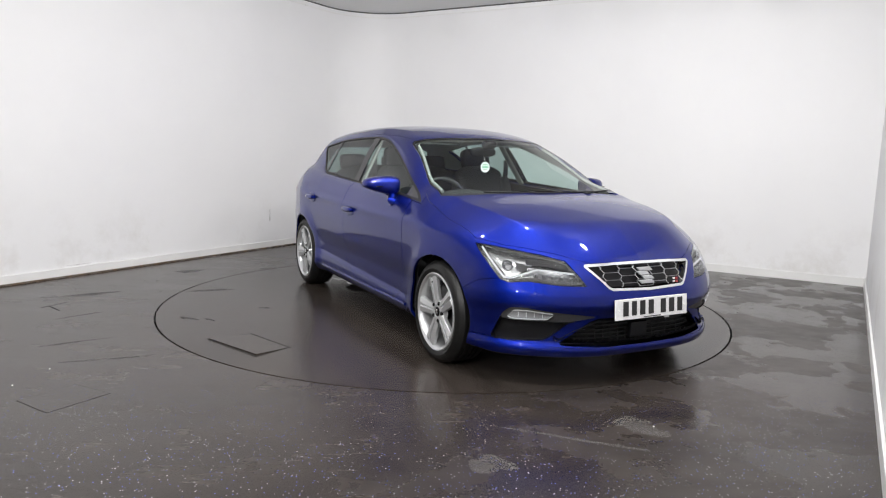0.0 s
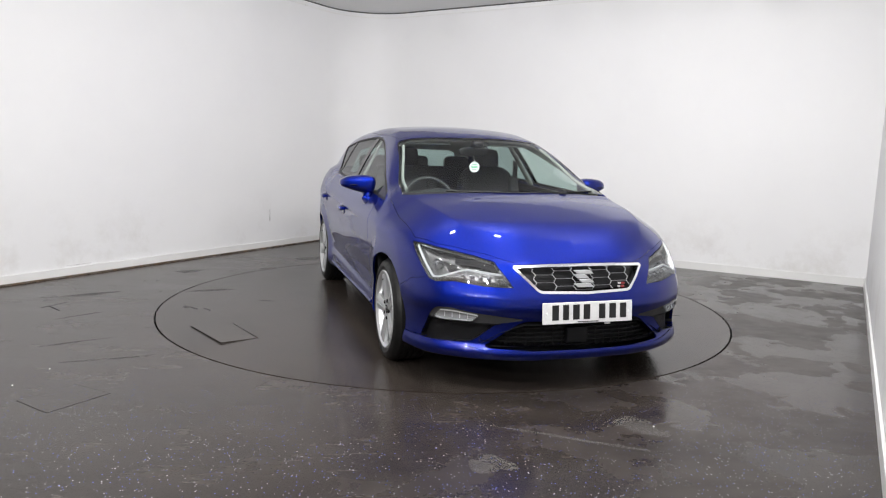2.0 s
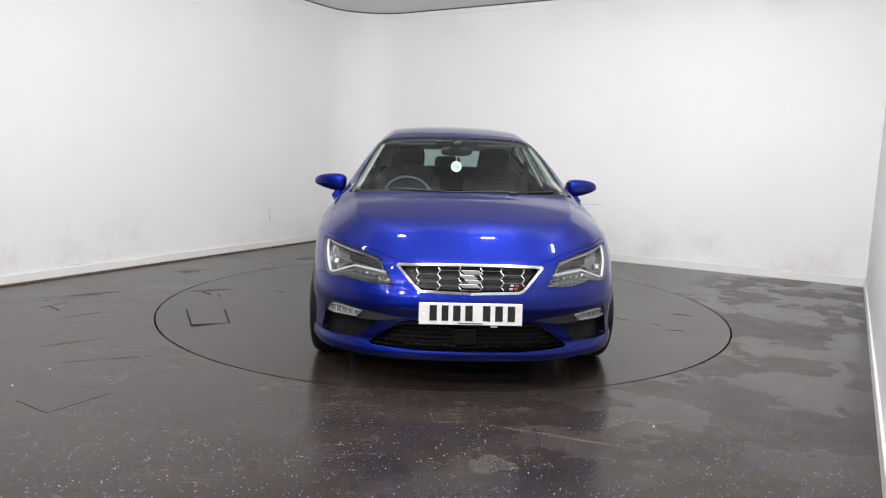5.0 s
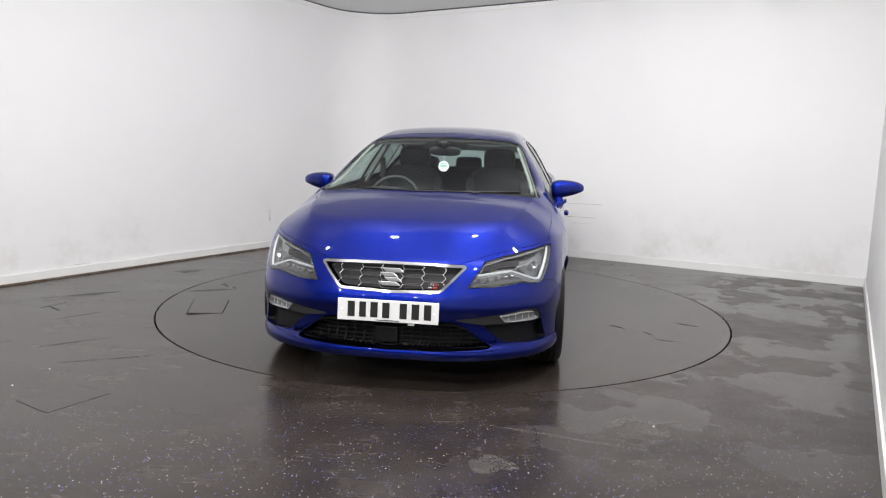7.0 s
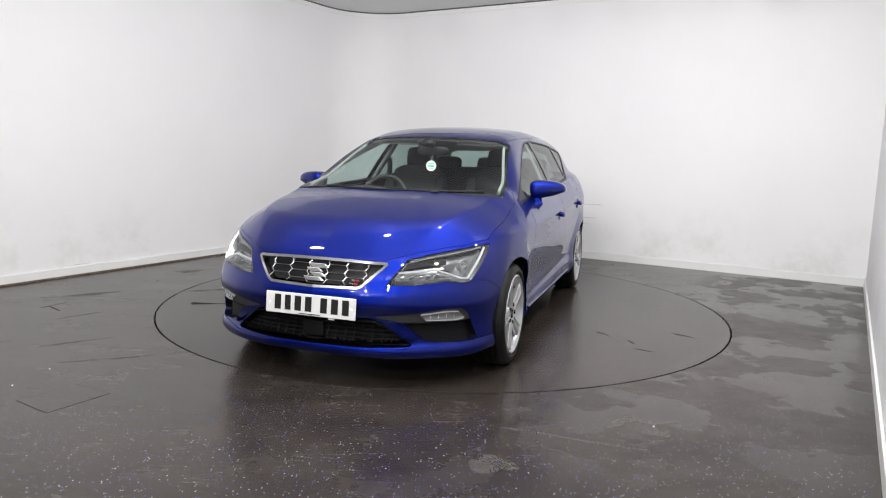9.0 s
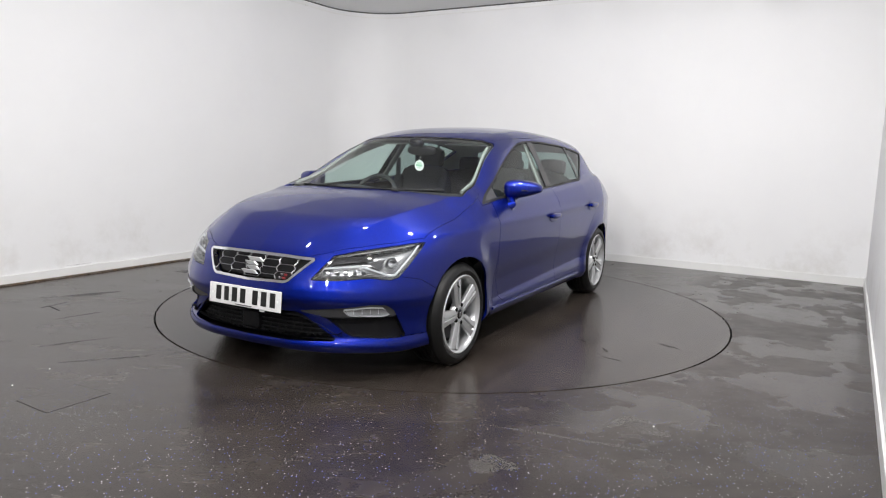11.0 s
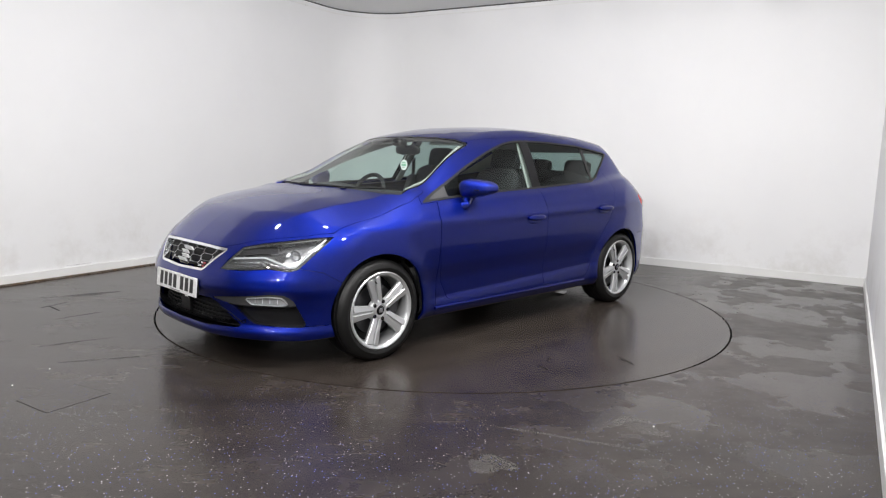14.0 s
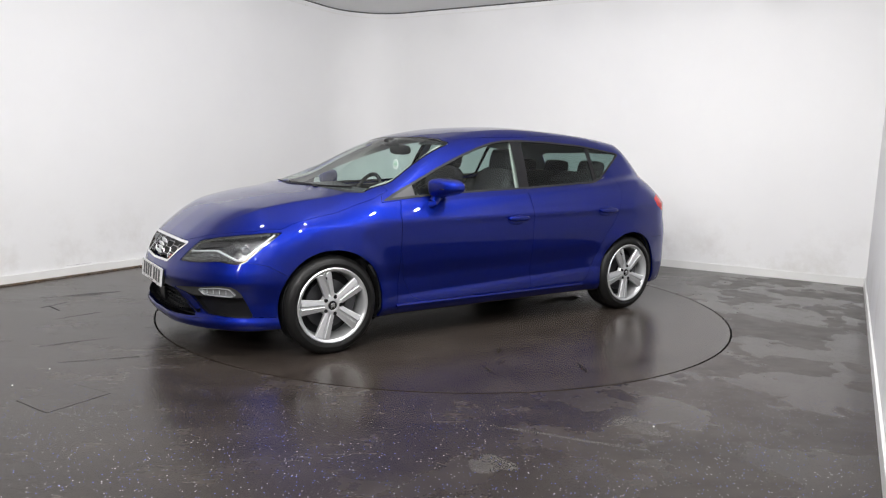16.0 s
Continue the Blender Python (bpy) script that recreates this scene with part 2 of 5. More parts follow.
def strip(name, line, z0, z1, inset, thick, material, parent=None, top=0.0):
    """An upright band along a plan line (along, across), with thickness outwards."""
    verts, faces = [], []
    n = len(line)
    ins = []
    for i, (a, c) in enumerate(line):
        pa, pc = line[max(0, i - 1)]
        na, nc = line[min(n - 1, i + 1)]
        d = Vector((na - pa, nc - pc)).normalized()
        ins.append(Vector((-d.y, d.x)))
    for (a, c), q in zip(line, ins):
        pin = Vector((a, c)) + q * inset * -1
        pout = pin + q * thick
        for p, z in ((pin, z0), (pin, z1), (pout, z1), (pout, z0)):
            verts.append(plan(p.x, p.y, z))
    for i in range(n - 1):
        for k in range(4):
            a, b = i * 4 + k, i * 4 + (k + 1) % 4
            faces.append((a, b, b + 4, a + 4))
    faces.append((0, 1, 2, 3))
    faces.append(((n - 1) * 4 + 3, (n - 1) * 4 + 2, (n - 1) * 4 + 1, (n - 1) * 4))
    return link_mesh(name, verts, faces, material, parent)


def build_room():
    line = room_outline()
    corner = line[2:19]
    strip("wall_right", [line[0], (WALL_FAR, WALL_R)], 0, CEIL, 0, 0.15, M_WALL)
    strip("wall_far", [(WALL_FAR, WALL_R), corner[0]], 0, CEIL, 0, 0.15, M_WALL)
    ob = strip("wall_corner", corner, 0, CEIL, 0, 0.15, M_WALL)
    ob.data.shade_smooth()
    ob.data.set_sharp_from_angle(angle=radians(30))
    strip("wall_left", [corner[-1], line[-1]], 0, CEIL, 0, 0.15, M_WALL)
    # added unseen wall that closes the room behind the camera
    strip("wall_near", [line[-1], line[0]], 0, CEIL, 0, 0.15, M_NEARWALL)
    for o in scene.objects:
        if o.name.startswith("wall_"):
            tagged(o, "grey plain end wall, unseen, added to close the room" if o.name == "wall_near" else "white painted plain wall with faint scuffs", "wall", kind="structure")
    # floor with a round hole for the turntable
    n = 128
    verts, faces = [], []
    for i in range(n):
        a = 2 * math.pi * i / n
        verts.append((TABLE[0] + TABLE_R * math.cos(a), TABLE[1] + TABLE_R * math.sin(a), 0))
    ca, cc = AX.dot(Vector((*TABLE, 0))), PX.dot(Vector((*TABLE, 0)))
    for i in range(n):
        a = 2 * math.pi * i / n
        d = Vector((math.cos(a), math.sin(a), 0))
        da, dc = AX.dot(d), PX.dot(d)
        k = min(((WALL_FAR + 0.14 if da > 0 else WALL_NEAR - 0.14) - ca) / da if abs(da) > 1e-6 else 1e9,
                ((WALL_R + 0.14 if dc > 0 else WALL_L - 0.14) - cc) / dc if abs(dc) > 1e-6 else 1e9)
        verts.append((TABLE[0] + d.x * k, TABLE[1] + d.y * k, 0))
    for i in range(n):
        j = (i + 1) % n
        faces.append((i, i + n, j + n, j))
    for al, ac in ((WALL_FAR + 0.14, WALL_R + 0.14), (WALL_FAR + 0.14, WALL_L - 0.14), (WALL_NEAR - 0.14, WALL_L - 0.14), (WALL_NEAR - 0.14, WALL_R + 0.14)):
        p = Vector(plan(al, ac))
        ang = math.atan2(p.y - TABLE[1], p.x - TABLE[0]) % (2 * math.pi)
        i = int(ang / (2 * math.pi) * n) % n
        verts.append(tuple(p))
        faces.append((i + n, len(verts) - 1, (i + 1) % n + n))
    for i in range(n):
        x, y, z = verts[i]
        verts.append((x, y, -0.05))
    base = len(verts) - n
    for i in range(n):
        j = (i + 1) % n
        faces.append((i, j, base + j, base + i))
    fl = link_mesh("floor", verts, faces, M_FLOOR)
    tagged(fl, "dark speckled rubber floor, damp with drying marks", "floor", kind="structure")
    pit = part("floor_pit", moved(lathe_bm([(0.001, 0), (TABLE_R + 0.05, 0)], 64), pose(*TABLE, -0.05)), M_GAP)
    tagged(pit, "dark pit under the turntable plate", "floor", kind="structure")
    # ceiling
    v = [plan(WALL_NEAR - 0.15, WALL_R + 0.15, CEIL), plan(WALL_FAR + 0.15, WALL_R + 0.15, CEIL),
         plan(WALL_FAR + 0.15, WALL_L - 0.15, CEIL), plan(WALL_NEAR - 0.15, WALL_L - 0.15, CEIL)]
    v += [(x, y, z + 0.1) for x, y, z in v]
    ce = link_mesh("ceiling", v, [(0, 1, 2, 3), (4, 7, 6, 5), (0, 4, 5, 1), (1, 5, 6, 2), (2, 6, 7, 3), (3, 7, 4, 0)], M_CEIL)
    tagged(ce, "pale grey plain ceiling", "ceiling", kind="structure")
    # shadow gap and bead under the ceiling
    for nm, ln in (("trim_far", [(WALL_FAR, WALL_R), corner[0]]), ("trim_corner", corner), ("trim_left", [corner[-1], line[-1]]), ("trim_right", [line[0], (WALL_FAR, WALL_R)])):
        tagged(strip(nm, ln, CEIL - 0.016, CEIL - 0.001, 0.003, 0.002, M_SHADOWGAP), "dark shadow gap under the ceiling", "trim", kind="structure")
        tagged(strip(nm + "_bead", ln, CEIL - 0.075, CEIL - 0.060, 0.006, 0.005, M_TRIM), "narrow white bead below the ceiling", "trim", kind="structure")
    # skirting
    for nm, ln in (("baseboard_right", [line[0], (WALL_FAR, WALL_R)]), ("baseboard_far", [(WALL_FAR, WALL_R), corner[0]]),
                   ("baseboard_corner", corner), ("baseboard_left", [corner[-1], line[-1]])):
        ob = strip(nm, ln, 0.0, 0.085, 0.018, 0.015, M_TRIM)
        tagged(ob, "white painted low skirting board, dirty at the foot", "skirting", kind="structure")


def lamp(name, m, shape, size, watts):
    la = bpy.data.lights.new(name, "AREA")
    la.shape, la.size, la.energy = shape, size, watts
    la.color = (1.0, 0.985, 0.97)
    new(name, la).matrix_basis = m


def build_lights():
    """Rows of tilted spots on short stems, aimed at the far end of the room."""
    rows = ((4.1, 7.2, -0.3, ((-1.9, 0.35), (-0.7, 0.8), (0.5, 1.4), (1.8, 1.0))),
            (2.4, 7.0, -0.3, ((-1.5, 0.5), (-0.2, 1.1), (1.0, 1.5))),
            (0.4, 8.0, 0.0, ((-3.0, 0.9), (-1.9, 1.1), (-0.7, 1.5))),
            # unseen row behind the camera, added as frontal fill for the bumper
            (-2.0, 6.0, 0.5, ((-3.4, 0.7), (-2.5, 1.0), (-1.5, 1.2))))
    first = None
    for y, far, height, spots in rows:
        for x, share in spots:
            m = look((x, y, CEIL - 0.20), (x, far, height))
            if first is None:
                first = thing("spot_light", "white tilted ceiling spot light, lit", "ceiling light", "ceiling spots")
                part("housing", lathe_bm([(0.0005, 0.10), (0.060, 0.10), (0.070, 0.09), (0.070, -0.03), (0.062, -0.03), (0.062, -0.012)], 28), M_TRIM, first, smooth=True)
                part("lens", lathe_bm([(0.0005, -0.014), (0.061, -0.014)], 24), M_SPOT, first)
                part("stem", tube_bm([(0, 0.05, 0.04), (0, 0.215, 0.04)], 0.012, 8), M_TRIM, first)
                first.matrix_basis = m
            else:
                copy_thing(first, m)
            lamp("spot_lamp", m @ Matrix.Translation((0, 0, -0.035)), "DISK", 0.12, SPOT_WATTS * share)


build_room()
build_lights()


# ---- turntable ----
def build_table():
    t = thing("turntable", "round dark rubber-covered turntable plate set flush in the floor", "turntable")
    t.matrix_basis = Matrix.Translation((*TABLE, 0))
    part("plate", lathe_bm([(0.0005, 0.0), (TABLE_R - 0.013, 0.0), (TABLE_R - 0.013, -0.035)], 160), M_DISC, t)
    return t


turntable = build_table()


# ---- car body surface ----
def pchip(xs, ys):
    xs, ys = np.array(xs, float), np.array(ys, float)
    if xs[0] > xs[-1]:
        xs, ys = xs[::-1], ys[::-1]
    h, d = np.diff(xs), np.diff(ys) / np.diff(xs)
    m = np.zeros(len(xs))
    for i in range(1, len(xs) - 1):
        if d[i - 1] * d[i] > 0:
            w1, w2 = 2 * h[i] + h[i - 1], h[i] + 2 * h[i - 1]
            m[i] = (w1 + w2) / (w1 / d[i - 1] + w2 / d[i])
    m[0], m[-1] = d[0], d[-1]

    def f(x):
        x = np.asarray(x, float)
        i = np.clip(np.searchsorted(xs, x) - 1, 0, len(xs) - 2)
        xc = np.clip(x, xs[0], xs[-1])
        s = (xc - xs[i]) / h[i]
        a = ys[i] * (1 + 2 * s) * (1 - s) ** 2 + ys[i + 1] * s * s * (3 - 2 * s) + h[i] * (m[i] * s * (1 - s) ** 2 - m[i + 1] * s * s * (1 - s))
        return a + np.where(x < xs[0], m[0] * (x - xs[0]), 0) + np.where(x > xs[-1], m[-1] * (x - xs[-1]), 0)
    return f


ROOF = pchip([-2.30, -2.12, -2.02, -1.93, -1.86, -1.78, -1.5, -1.0, -0.45, -0.09, 0.22, 0.40, 0.8, 1.14, 1.22, 1.45, 1.68, 1.88, 2.02, 2.10, 2.2],
             [0.80, 0.93, 1.02, 1.10, 1.19, 1.315, 1.372, 1.428, 1.448, 1.430, 1.382, 1.332, 1.165, 1.006, 0.985, 0.948, 0.894, 0.829, 0.757, 0.69, 0.57])
CROWN = pchip([-2.1, -1.7, -0.5, 0.2, 0.5, 0.8, 1.0, 1.17, 1.5, 1.9, 2.1], [0.10, 0.085, 0.070, 0.080, 0.105, 0.125, 0.070, 0.042, 0.045, 0.050, 0.04])
BELT = pchip([-1.9, -1.4, -0.95, -0.25, 0.4, 0.95, 1.3, 1.7, 2.0], [1.09, 1.07, 1.025, 0.975, 0.945, 0.920, 0.888, 0.828, 0.77])
WIDE = pchip([-2.1, -1.8, -1.318, -0.7, 0.0, 0.7, 1.318, 1.7, 2.0], [0.80, 0.872, 0.905, 0.900, 0.900, 0.898, 0.902, 0.895, 0.86])
PROFILE = pchip([0.15, 0.20, 0.25, 0.32, 0.42, 0.55, 0.68, 0.78, 0.84, 0.92, 1.0], [-0.10, -0.055, -0.030, -0.032, -0.034, -0.012, 0.0, 0.002, -0.010, -0.050, -0.10])
NOSE = pchip([0.0, 0.26, 0.37, 0.46, 0.55, 0.65, 0.73, 0.80, 0.86, 0.90, 1.0], [2.140, 2.127, 2.105, 2.075, 2.030, 1.962, 1.890, 1.785, 1.62, 1.36, 0.4])
NOSEBACK = pchip([0.15, 0.19, 0.215, 0.235, 0.26, 0.32, 0.40, 0.46, 0.50, 0.56, 0.62, 0.68, 0.75, 0.9], [0.05, 0.014, 0.004, 0.010, 0.026, 0.028, 0.012, -0.011, -0.005, 0.020, 0.051, 0.096, 0.175, 0.36])
TAIL = pchip([0.0, 0.3, 0.5, 0.65, 0.75, 0.83, 0.90, 1.0], [2.105, 2.085, 2.045, 1.985, 1.915, 1.795, 1.49, 0.6])
TAILBACK = pchip([0.15, 0.25, 0.4, 0.6, 0.75, 0.9, 1.0, 1.1, 1.3], [0.09, 0.03, 0.0, 0.0, 0.03, 0.05, 0.10, 0.20, 0.41])


def smax(a, b, k):
    h = np.maximum(k - np.abs(a - b), 0) / k
    return np.maximum(a, b) + h * h * k * 0.25


def body_side(x, z):
    """Half width of the body at length x and height z."""
    belt = BELT(x)
    low = WIDE(x) + PROFILE(np.minimum(0.15 + (z - 0.15) * 0.80 / np.maximum(belt - 0.15, 0.3) * 1.0, 1.0))
    # flared wheel arches
    for wx in (1.318, -1.318):
        d = np.hypot(x - wx, z - 0.305)
        low = low + 0.020 * np.exp(-((d - 0.338) / 0.075) ** 2)
    # rising scallop along the doors
    line = 0.315 + 0.05 * (0.76 - x) / 1.4
    inside = 1 / (1 + np.exp(-(x + 0.95) * 14)) / (1 + np.exp((x - 0.86) * 14))
    rise = z - line
    low = low - 0.013 * inside * np.where(rise > 0, np.exp(-np.maximum(rise, 0) / 0.09), np.exp(np.minimum(rise, 0) / 0.022))
    # shoulder crease
    sh = 0.805 + 0.03 * (0.9 - x) / 2.4
    low = low + 0.007 * np.exp(-((z - sh) / 0.028) ** 2) / (1 + np.exp((x - 1.05) * 12))
    base = WIDE(x) - 0.095 - 0.055 * np.clip((-0.5 - x) / 0.9, 0, 1.7) ** 1.5
    up = base - (z - belt) * 0.56 - np.maximum(z - belt - 0.12, 0) ** 2 * 0.42
    w = 1 / (1 + np.exp(-(z - belt) / (0.010 + 0.035 * np.clip((x - 0.7) / 0.4, 0, 1))))
    low = low - 0.035 * np.clip((-0.9 - x) / 0.6, 0, 1) * np.clip((z - 0.88) / 0.15, 0, 1)
    return low * (1 - w) + np.minimum(up, low + 0.02) * w


CREASE = pchip([0.9, 1.05, 1.3, 1.5, 1.7, 1.86, 2.0, 2.1], [0.69, 0.68, 0.655, 0.622, 0.565, 0.485, 0.40, 0.33])


def body_top(x, y):
    a = np.abs(y)
    z = ROOF(x) - CROWN(x) * (a / 0.7) ** 2.4
    # bonnet creases run from the grille's corners to the windscreen
    crease = CREASE(x)
    bon = 1 / (1 + np.exp(-(x - 1.02) * 16))
    d = a - crease
    z = z - bon * 0.42 * 0.5 * (d + np.sqrt(d * d + 0.002 ** 2)) * np.clip((2.06 - x) * 4, 0, 1)
    return z


def body_f(x, y, z):
    a = np.abs(y)
    side = a - body_side(x, z)
    top = z - body_top(x, y)
    f = smax(side, top * 0.9, 0.07 + 0.02 * np.clip((x - 0.85) / 0.5, 0, 1))
    front = (x - (NOSE(a) - NOSEBACK(z))) * 0.85
    rear = (-x - (TAIL(a) - TAILBACK(z) - 0.13 * np.clip((z - 0.86) / 0.22, 0, 1) * (a / 0.6) ** 2)) * 0.85
    f = smax(f, front, 0.045)
    f = smax(f, rear, 0.06)
    return smax(f, (0.185 - 0.012 * np.clip((x - 1.6) * 5, 0, 1)) - z, 0.018)


def body_grid(nx=360, nfan=140, nphi=300):
    """Half of the body (y >= 0) as a grid of rays from an inner axis to the surface."""
    ox = np.concatenate([np.full(nfan, 1.45), np.linspace(1.45, -1.45, nx), np.full(nfan, -1.45)])
    ps = np.concatenate([np.linspace(np.pi / 2, 0, nfan, endpoint=False), np.zeros(nx), -np.linspace(0, np.pi / 2, nfan + 1)[1:]])
    ph = np.linspace(-np.pi / 2, np.pi / 2, nphi)
    O = np.broadcast_to(ox[:, None], (len(ox), nphi))
    S, P = np.meshgrid(ps, ph, indexing="ij")
    dx, dy, dz = np.sin(S), np.cos(S) * np.cos(P), np.cos(S) * np.sin(P)
    lo, hi = np.zeros_like(S), np.full_like(S, 1.6)
    for _ in range(26):
        m = (lo + hi) / 2
        inside = body_f(O + m * dx, m * dy, 0.60 + m * dz) < 0
        lo, hi = np.where(inside, m, lo), np.where(inside, hi, m)
    m = (lo + hi) / 2
    V = np.stack([O + m * dx, np.maximum(m * dy, 0), 0.60 + m * dz], -1)
    V[:, 0, 1] = 0
    V[:, -1, 1] = 0
    V[0, :, 1] = 0
    V[-1, :, 1] = 0
    n0, n1 = V.shape[:2]
    idx = np.arange(n0 * n1).reshape(n0, n1)
    a, b, c, d = idx[:-1, :-1].ravel(), idx[1:, :-1].ravel(), idx[1:, 1:].ravel(), idx[:-1, 1:].ravel()
    T = np.concatenate([np.stack([a, b, c], 1), np.stack([a, c, d], 1)])
    V = V.reshape(-1, 3)
    A = np.linalg.norm(np.cross(V[T[:, 1]] - V[T[:, 0]], V[T[:, 2]] - V[T[:, 0]]), axis=1)
    return V, T[A > 1e-10]


def clip_mesh(V, T, g):
    """The part of the mesh where g < 0, cut along g = 0."""
    s = g < 0
    k = s[T].sum(1)
    keep = T[k == 3]
    newV, made = [], {}
    out = [keep]
    extra = []
    base = len(V)

    def cut(i, j):
        key = (i, j) if i < j else (j, i)
        if key not in made:
            a, b = key
            t = g[a] / (g[a] - g[b])
            made[key] = base + len(newV)
            newV.append(V[a] + (V[b] - V[a]) * t)
        return made[key]
    for tri in T[(k == 1) | (k == 2)]:
        i, j, l = (int(q) for q in tri)
        for _ in range(3):
            if s[i] and not s[j] and not s[l]:
                extra.append((i, cut(i, j), cut(i, l)))
                break
            if not s[i] and s[j] and s[l]:
                p, q = cut(i, j), cut(i, l)
                extra.append((p, j, l))
                extra.append((p, l, q))
                break
            i, j, l = j, l, i
    if extra:
        out.append(np.array(extra, int))
    T2 = np.concatenate(out)
    V2 = np.concatenate([V, np.array(newV).reshape(-1, 3)]) if newV else V
    used = np.unique(T2)
    remap = np.full(len(V2), -1)
    remap[used] = np.arange(len(used))
    return V2[used], remap[T2]


def poly_sd(px, py, poly):
    """Signed distance to a closed outline, below zero inside."""
    P = np.array(poly, float)
    Q = np.roll(P, -1, 0)
    best = np.full(px.shape, 1e9)
    inside = np.zeros(px.shape, bool)
    for (ax, ay), (bx, by) in zip(P, Q):
        ex, ey = bx - ax, by - ay
        t = np.clip(((px - ax) * ex + (py - ay) * ey) / (ex * ex + ey * ey + 1e-12), 0, 1)
        best = np.minimum(best, (px - ax - t * ex) ** 2 + (py - ay - t * ey) ** 2)
        c = ((ay > py) != (by > py)) & (px < ex * (py - ay) / (ey if abs(ey) > 1e-12 else 1e-12) + ax)
        inside ^= c
    d = np.sqrt(best)
    return np.where(inside, -d, d)


def rounded(poly, r=0.03, n=4):
    """Outline with rounded corners."""
    out = []
    m = len(poly)
    for i in range(m):
        p0, p, p1 = Vector(poly[i - 1]), Vector(poly[i]), Vector(poly[(i + 1) % m])
        k = min(r, (p0 - p).length * 0.4, (p1 - p).length * 0.4)
        a, b = p + (p0 - p).normalized() * k, p + (p1 - p).normalized() * k
        for j in range(n + 1):
            t = j / n
            out.append(tuple(a * (1 - t) ** 2 + p * 2 * t * (1 - t) + b * t * t))
    return out


car = thing("car", "metallic blue five-door hatchback with silver alloy wheels standing on the turntable", "car")


def place(V):
    return np.asarray(V) + np.array([CAR_DX, CAR_DY, 0.0])


def shell(name, V, T, material, parent, both=True, mirror=False, depth=0.014, label="", flip=False):
    """A panel from half-body triangles: mirrored, welded, with its rim turned inwards."""
    if len(T) == 0:
        return None
    bm = bmesh.new()
    vs = [bm.verts.new(p) for p in V]
    for t in T:
        try:
            bm.faces.new([vs[i] for i in t])
        except ValueError:
            pass
    if both:
        ms = [v if abs(v.co.y) < 1e-5 else None for v in vs]
        mv = [m if m is not None else bm.verts.new((v.co.x, -v.co.y, v.co.z)) for v, m in zip(vs, ms)]
        for t in T:
            try:
                bm.faces.new([mv[i] for i in t[::-1]])
            except ValueError:
                pass
    elif mirror:
        for v in vs:
            v.co.y = -v.co.y
        bmesh.ops.reverse_faces(bm, faces=bm.faces[:])
    bmesh.ops.remove_doubles(bm, verts=bm.verts[:], dist=0.0002)
    bmesh.ops.dissolve_degenerate(bm, dist=0.0001, edges=bm.edges[:])
    bm.normal_update()
    if depth:
        rim = [e for e in bm.edges if len(e.link_faces) == 1]
        nrm = {v: v.normal.copy() for e in rim for v in e.verts}
        got = bmesh.ops.extrude_edge_only(bm, edges=rim)
        newv = [g for g in got["geom"] if isinstance(g, bmesh.types.BMVert)]
        for v in newv:
            for e in v.link_edges:
                o = e.other_vert(v)
                if o in nrm:
                    v.co = o.co - nrm[o] * depth
                    break
    for f in bm.faces:
        f.smooth = True
    bm.normal_update()
    for e in bm.edges:
        if len(e.link_faces) == 2 and e.calc_face_angle(0) > radians(42):
            e.smooth = False
    for v in bm.verts:
        v.co.x += CAR_DX
        v.co.y += CAR_DY
    me = bpy.data.meshes.new(name)
    bm.to_mesh(me)
    bm.free()
    me.materials.append(material)
    ob = new(name, me)
    ob.parent = parent
    if label:
        ob["label"] = label
    return ob


# outlines of openings and panels, in metres on the car
DLO = rounded([(0.955, 0.918), (0.70, 0.940), (0.40, 0.960), (-0.25, 0.988), (-0.95, 1.030), (-1.06, 1.055), (-1.385, 1.258), (-1.33, 1.272), (-0.96, 1.322), (-0.60, 1.340), (-0.34, 1.344), (-0.20, 1.336), (-0.07, 1.316), (0.06, 1.280), (0.24, 1.220), (0.46, 1.136)], 0.03)
WS_HALF = [(0, 0.996), (0.40, 0.987), (0.60, 0.976), (0.722, 0.967), (0.655, 1.115), (0.592, 1.258), (0.575, 1.290), (0.555, 1.308), (0.48, 1.328), (0.30, 1.342), (0, 1.348)]
HATCH_HALF = [(0, 1.005), (0.50, 1.01), (0.57, 1.04), (0.50, 1.25), (0.44, 1.275), (0, 1.285)]
BONNET_HALF = [(1.06, 0.0), (1.04, 0.30), (0.98, 0.56), (0.90, 0.70), (0.875, 0.750), (1.0, 0.785), (1.3, 0.800), (1.60, 0.785), (1.74, 0.70), (1.87, 0.57), (1.985, 0.415), (2.028, 0.33), (2.05, 0.18), (2.058, 0.0)]
HEADLIGHT = [(-1.195, 0.560), (-1.150, 0.610), (-1.070, 0.682), (-0.95, 0.708), (-0.80, 0.728), (-0.66, 0.744), (-0.572, 0.748), (-0.60, 0.715), (-0.70, 0.620), (-0.745, 0.578), (-0.790, 0.566), (-0.90, 0.577), (-1.06, 0.562)]
GRILLE_HALF = [(0, 0.676), (0.20, 0.674), (0.372, 0.668), (0.380, 0.655), (0.272, 0.545), (0.250, 0.535), (0, 0.528)]
INTAKE_HALF = [(0, 0.385), (0.315, 0.388), (0.36, 0.372), (0.520, 0.250), (0.500, 0.242), (0.3, 0.234), (0, 0.230)]
POCKET = [(-1.244, 0.400), (-1.13, 0.414), (-1.03, 0.424), (-0.891, 0.443), (-0.811, 0.439), (-0.766, 0.405), (-0.700, 0.268), (-0.718, 0.254), (-0.88, 0.259), (-0.985, 0.267), (-1.02, 0.285), (-1.115, 0.366), (-1.244, 0.389)]
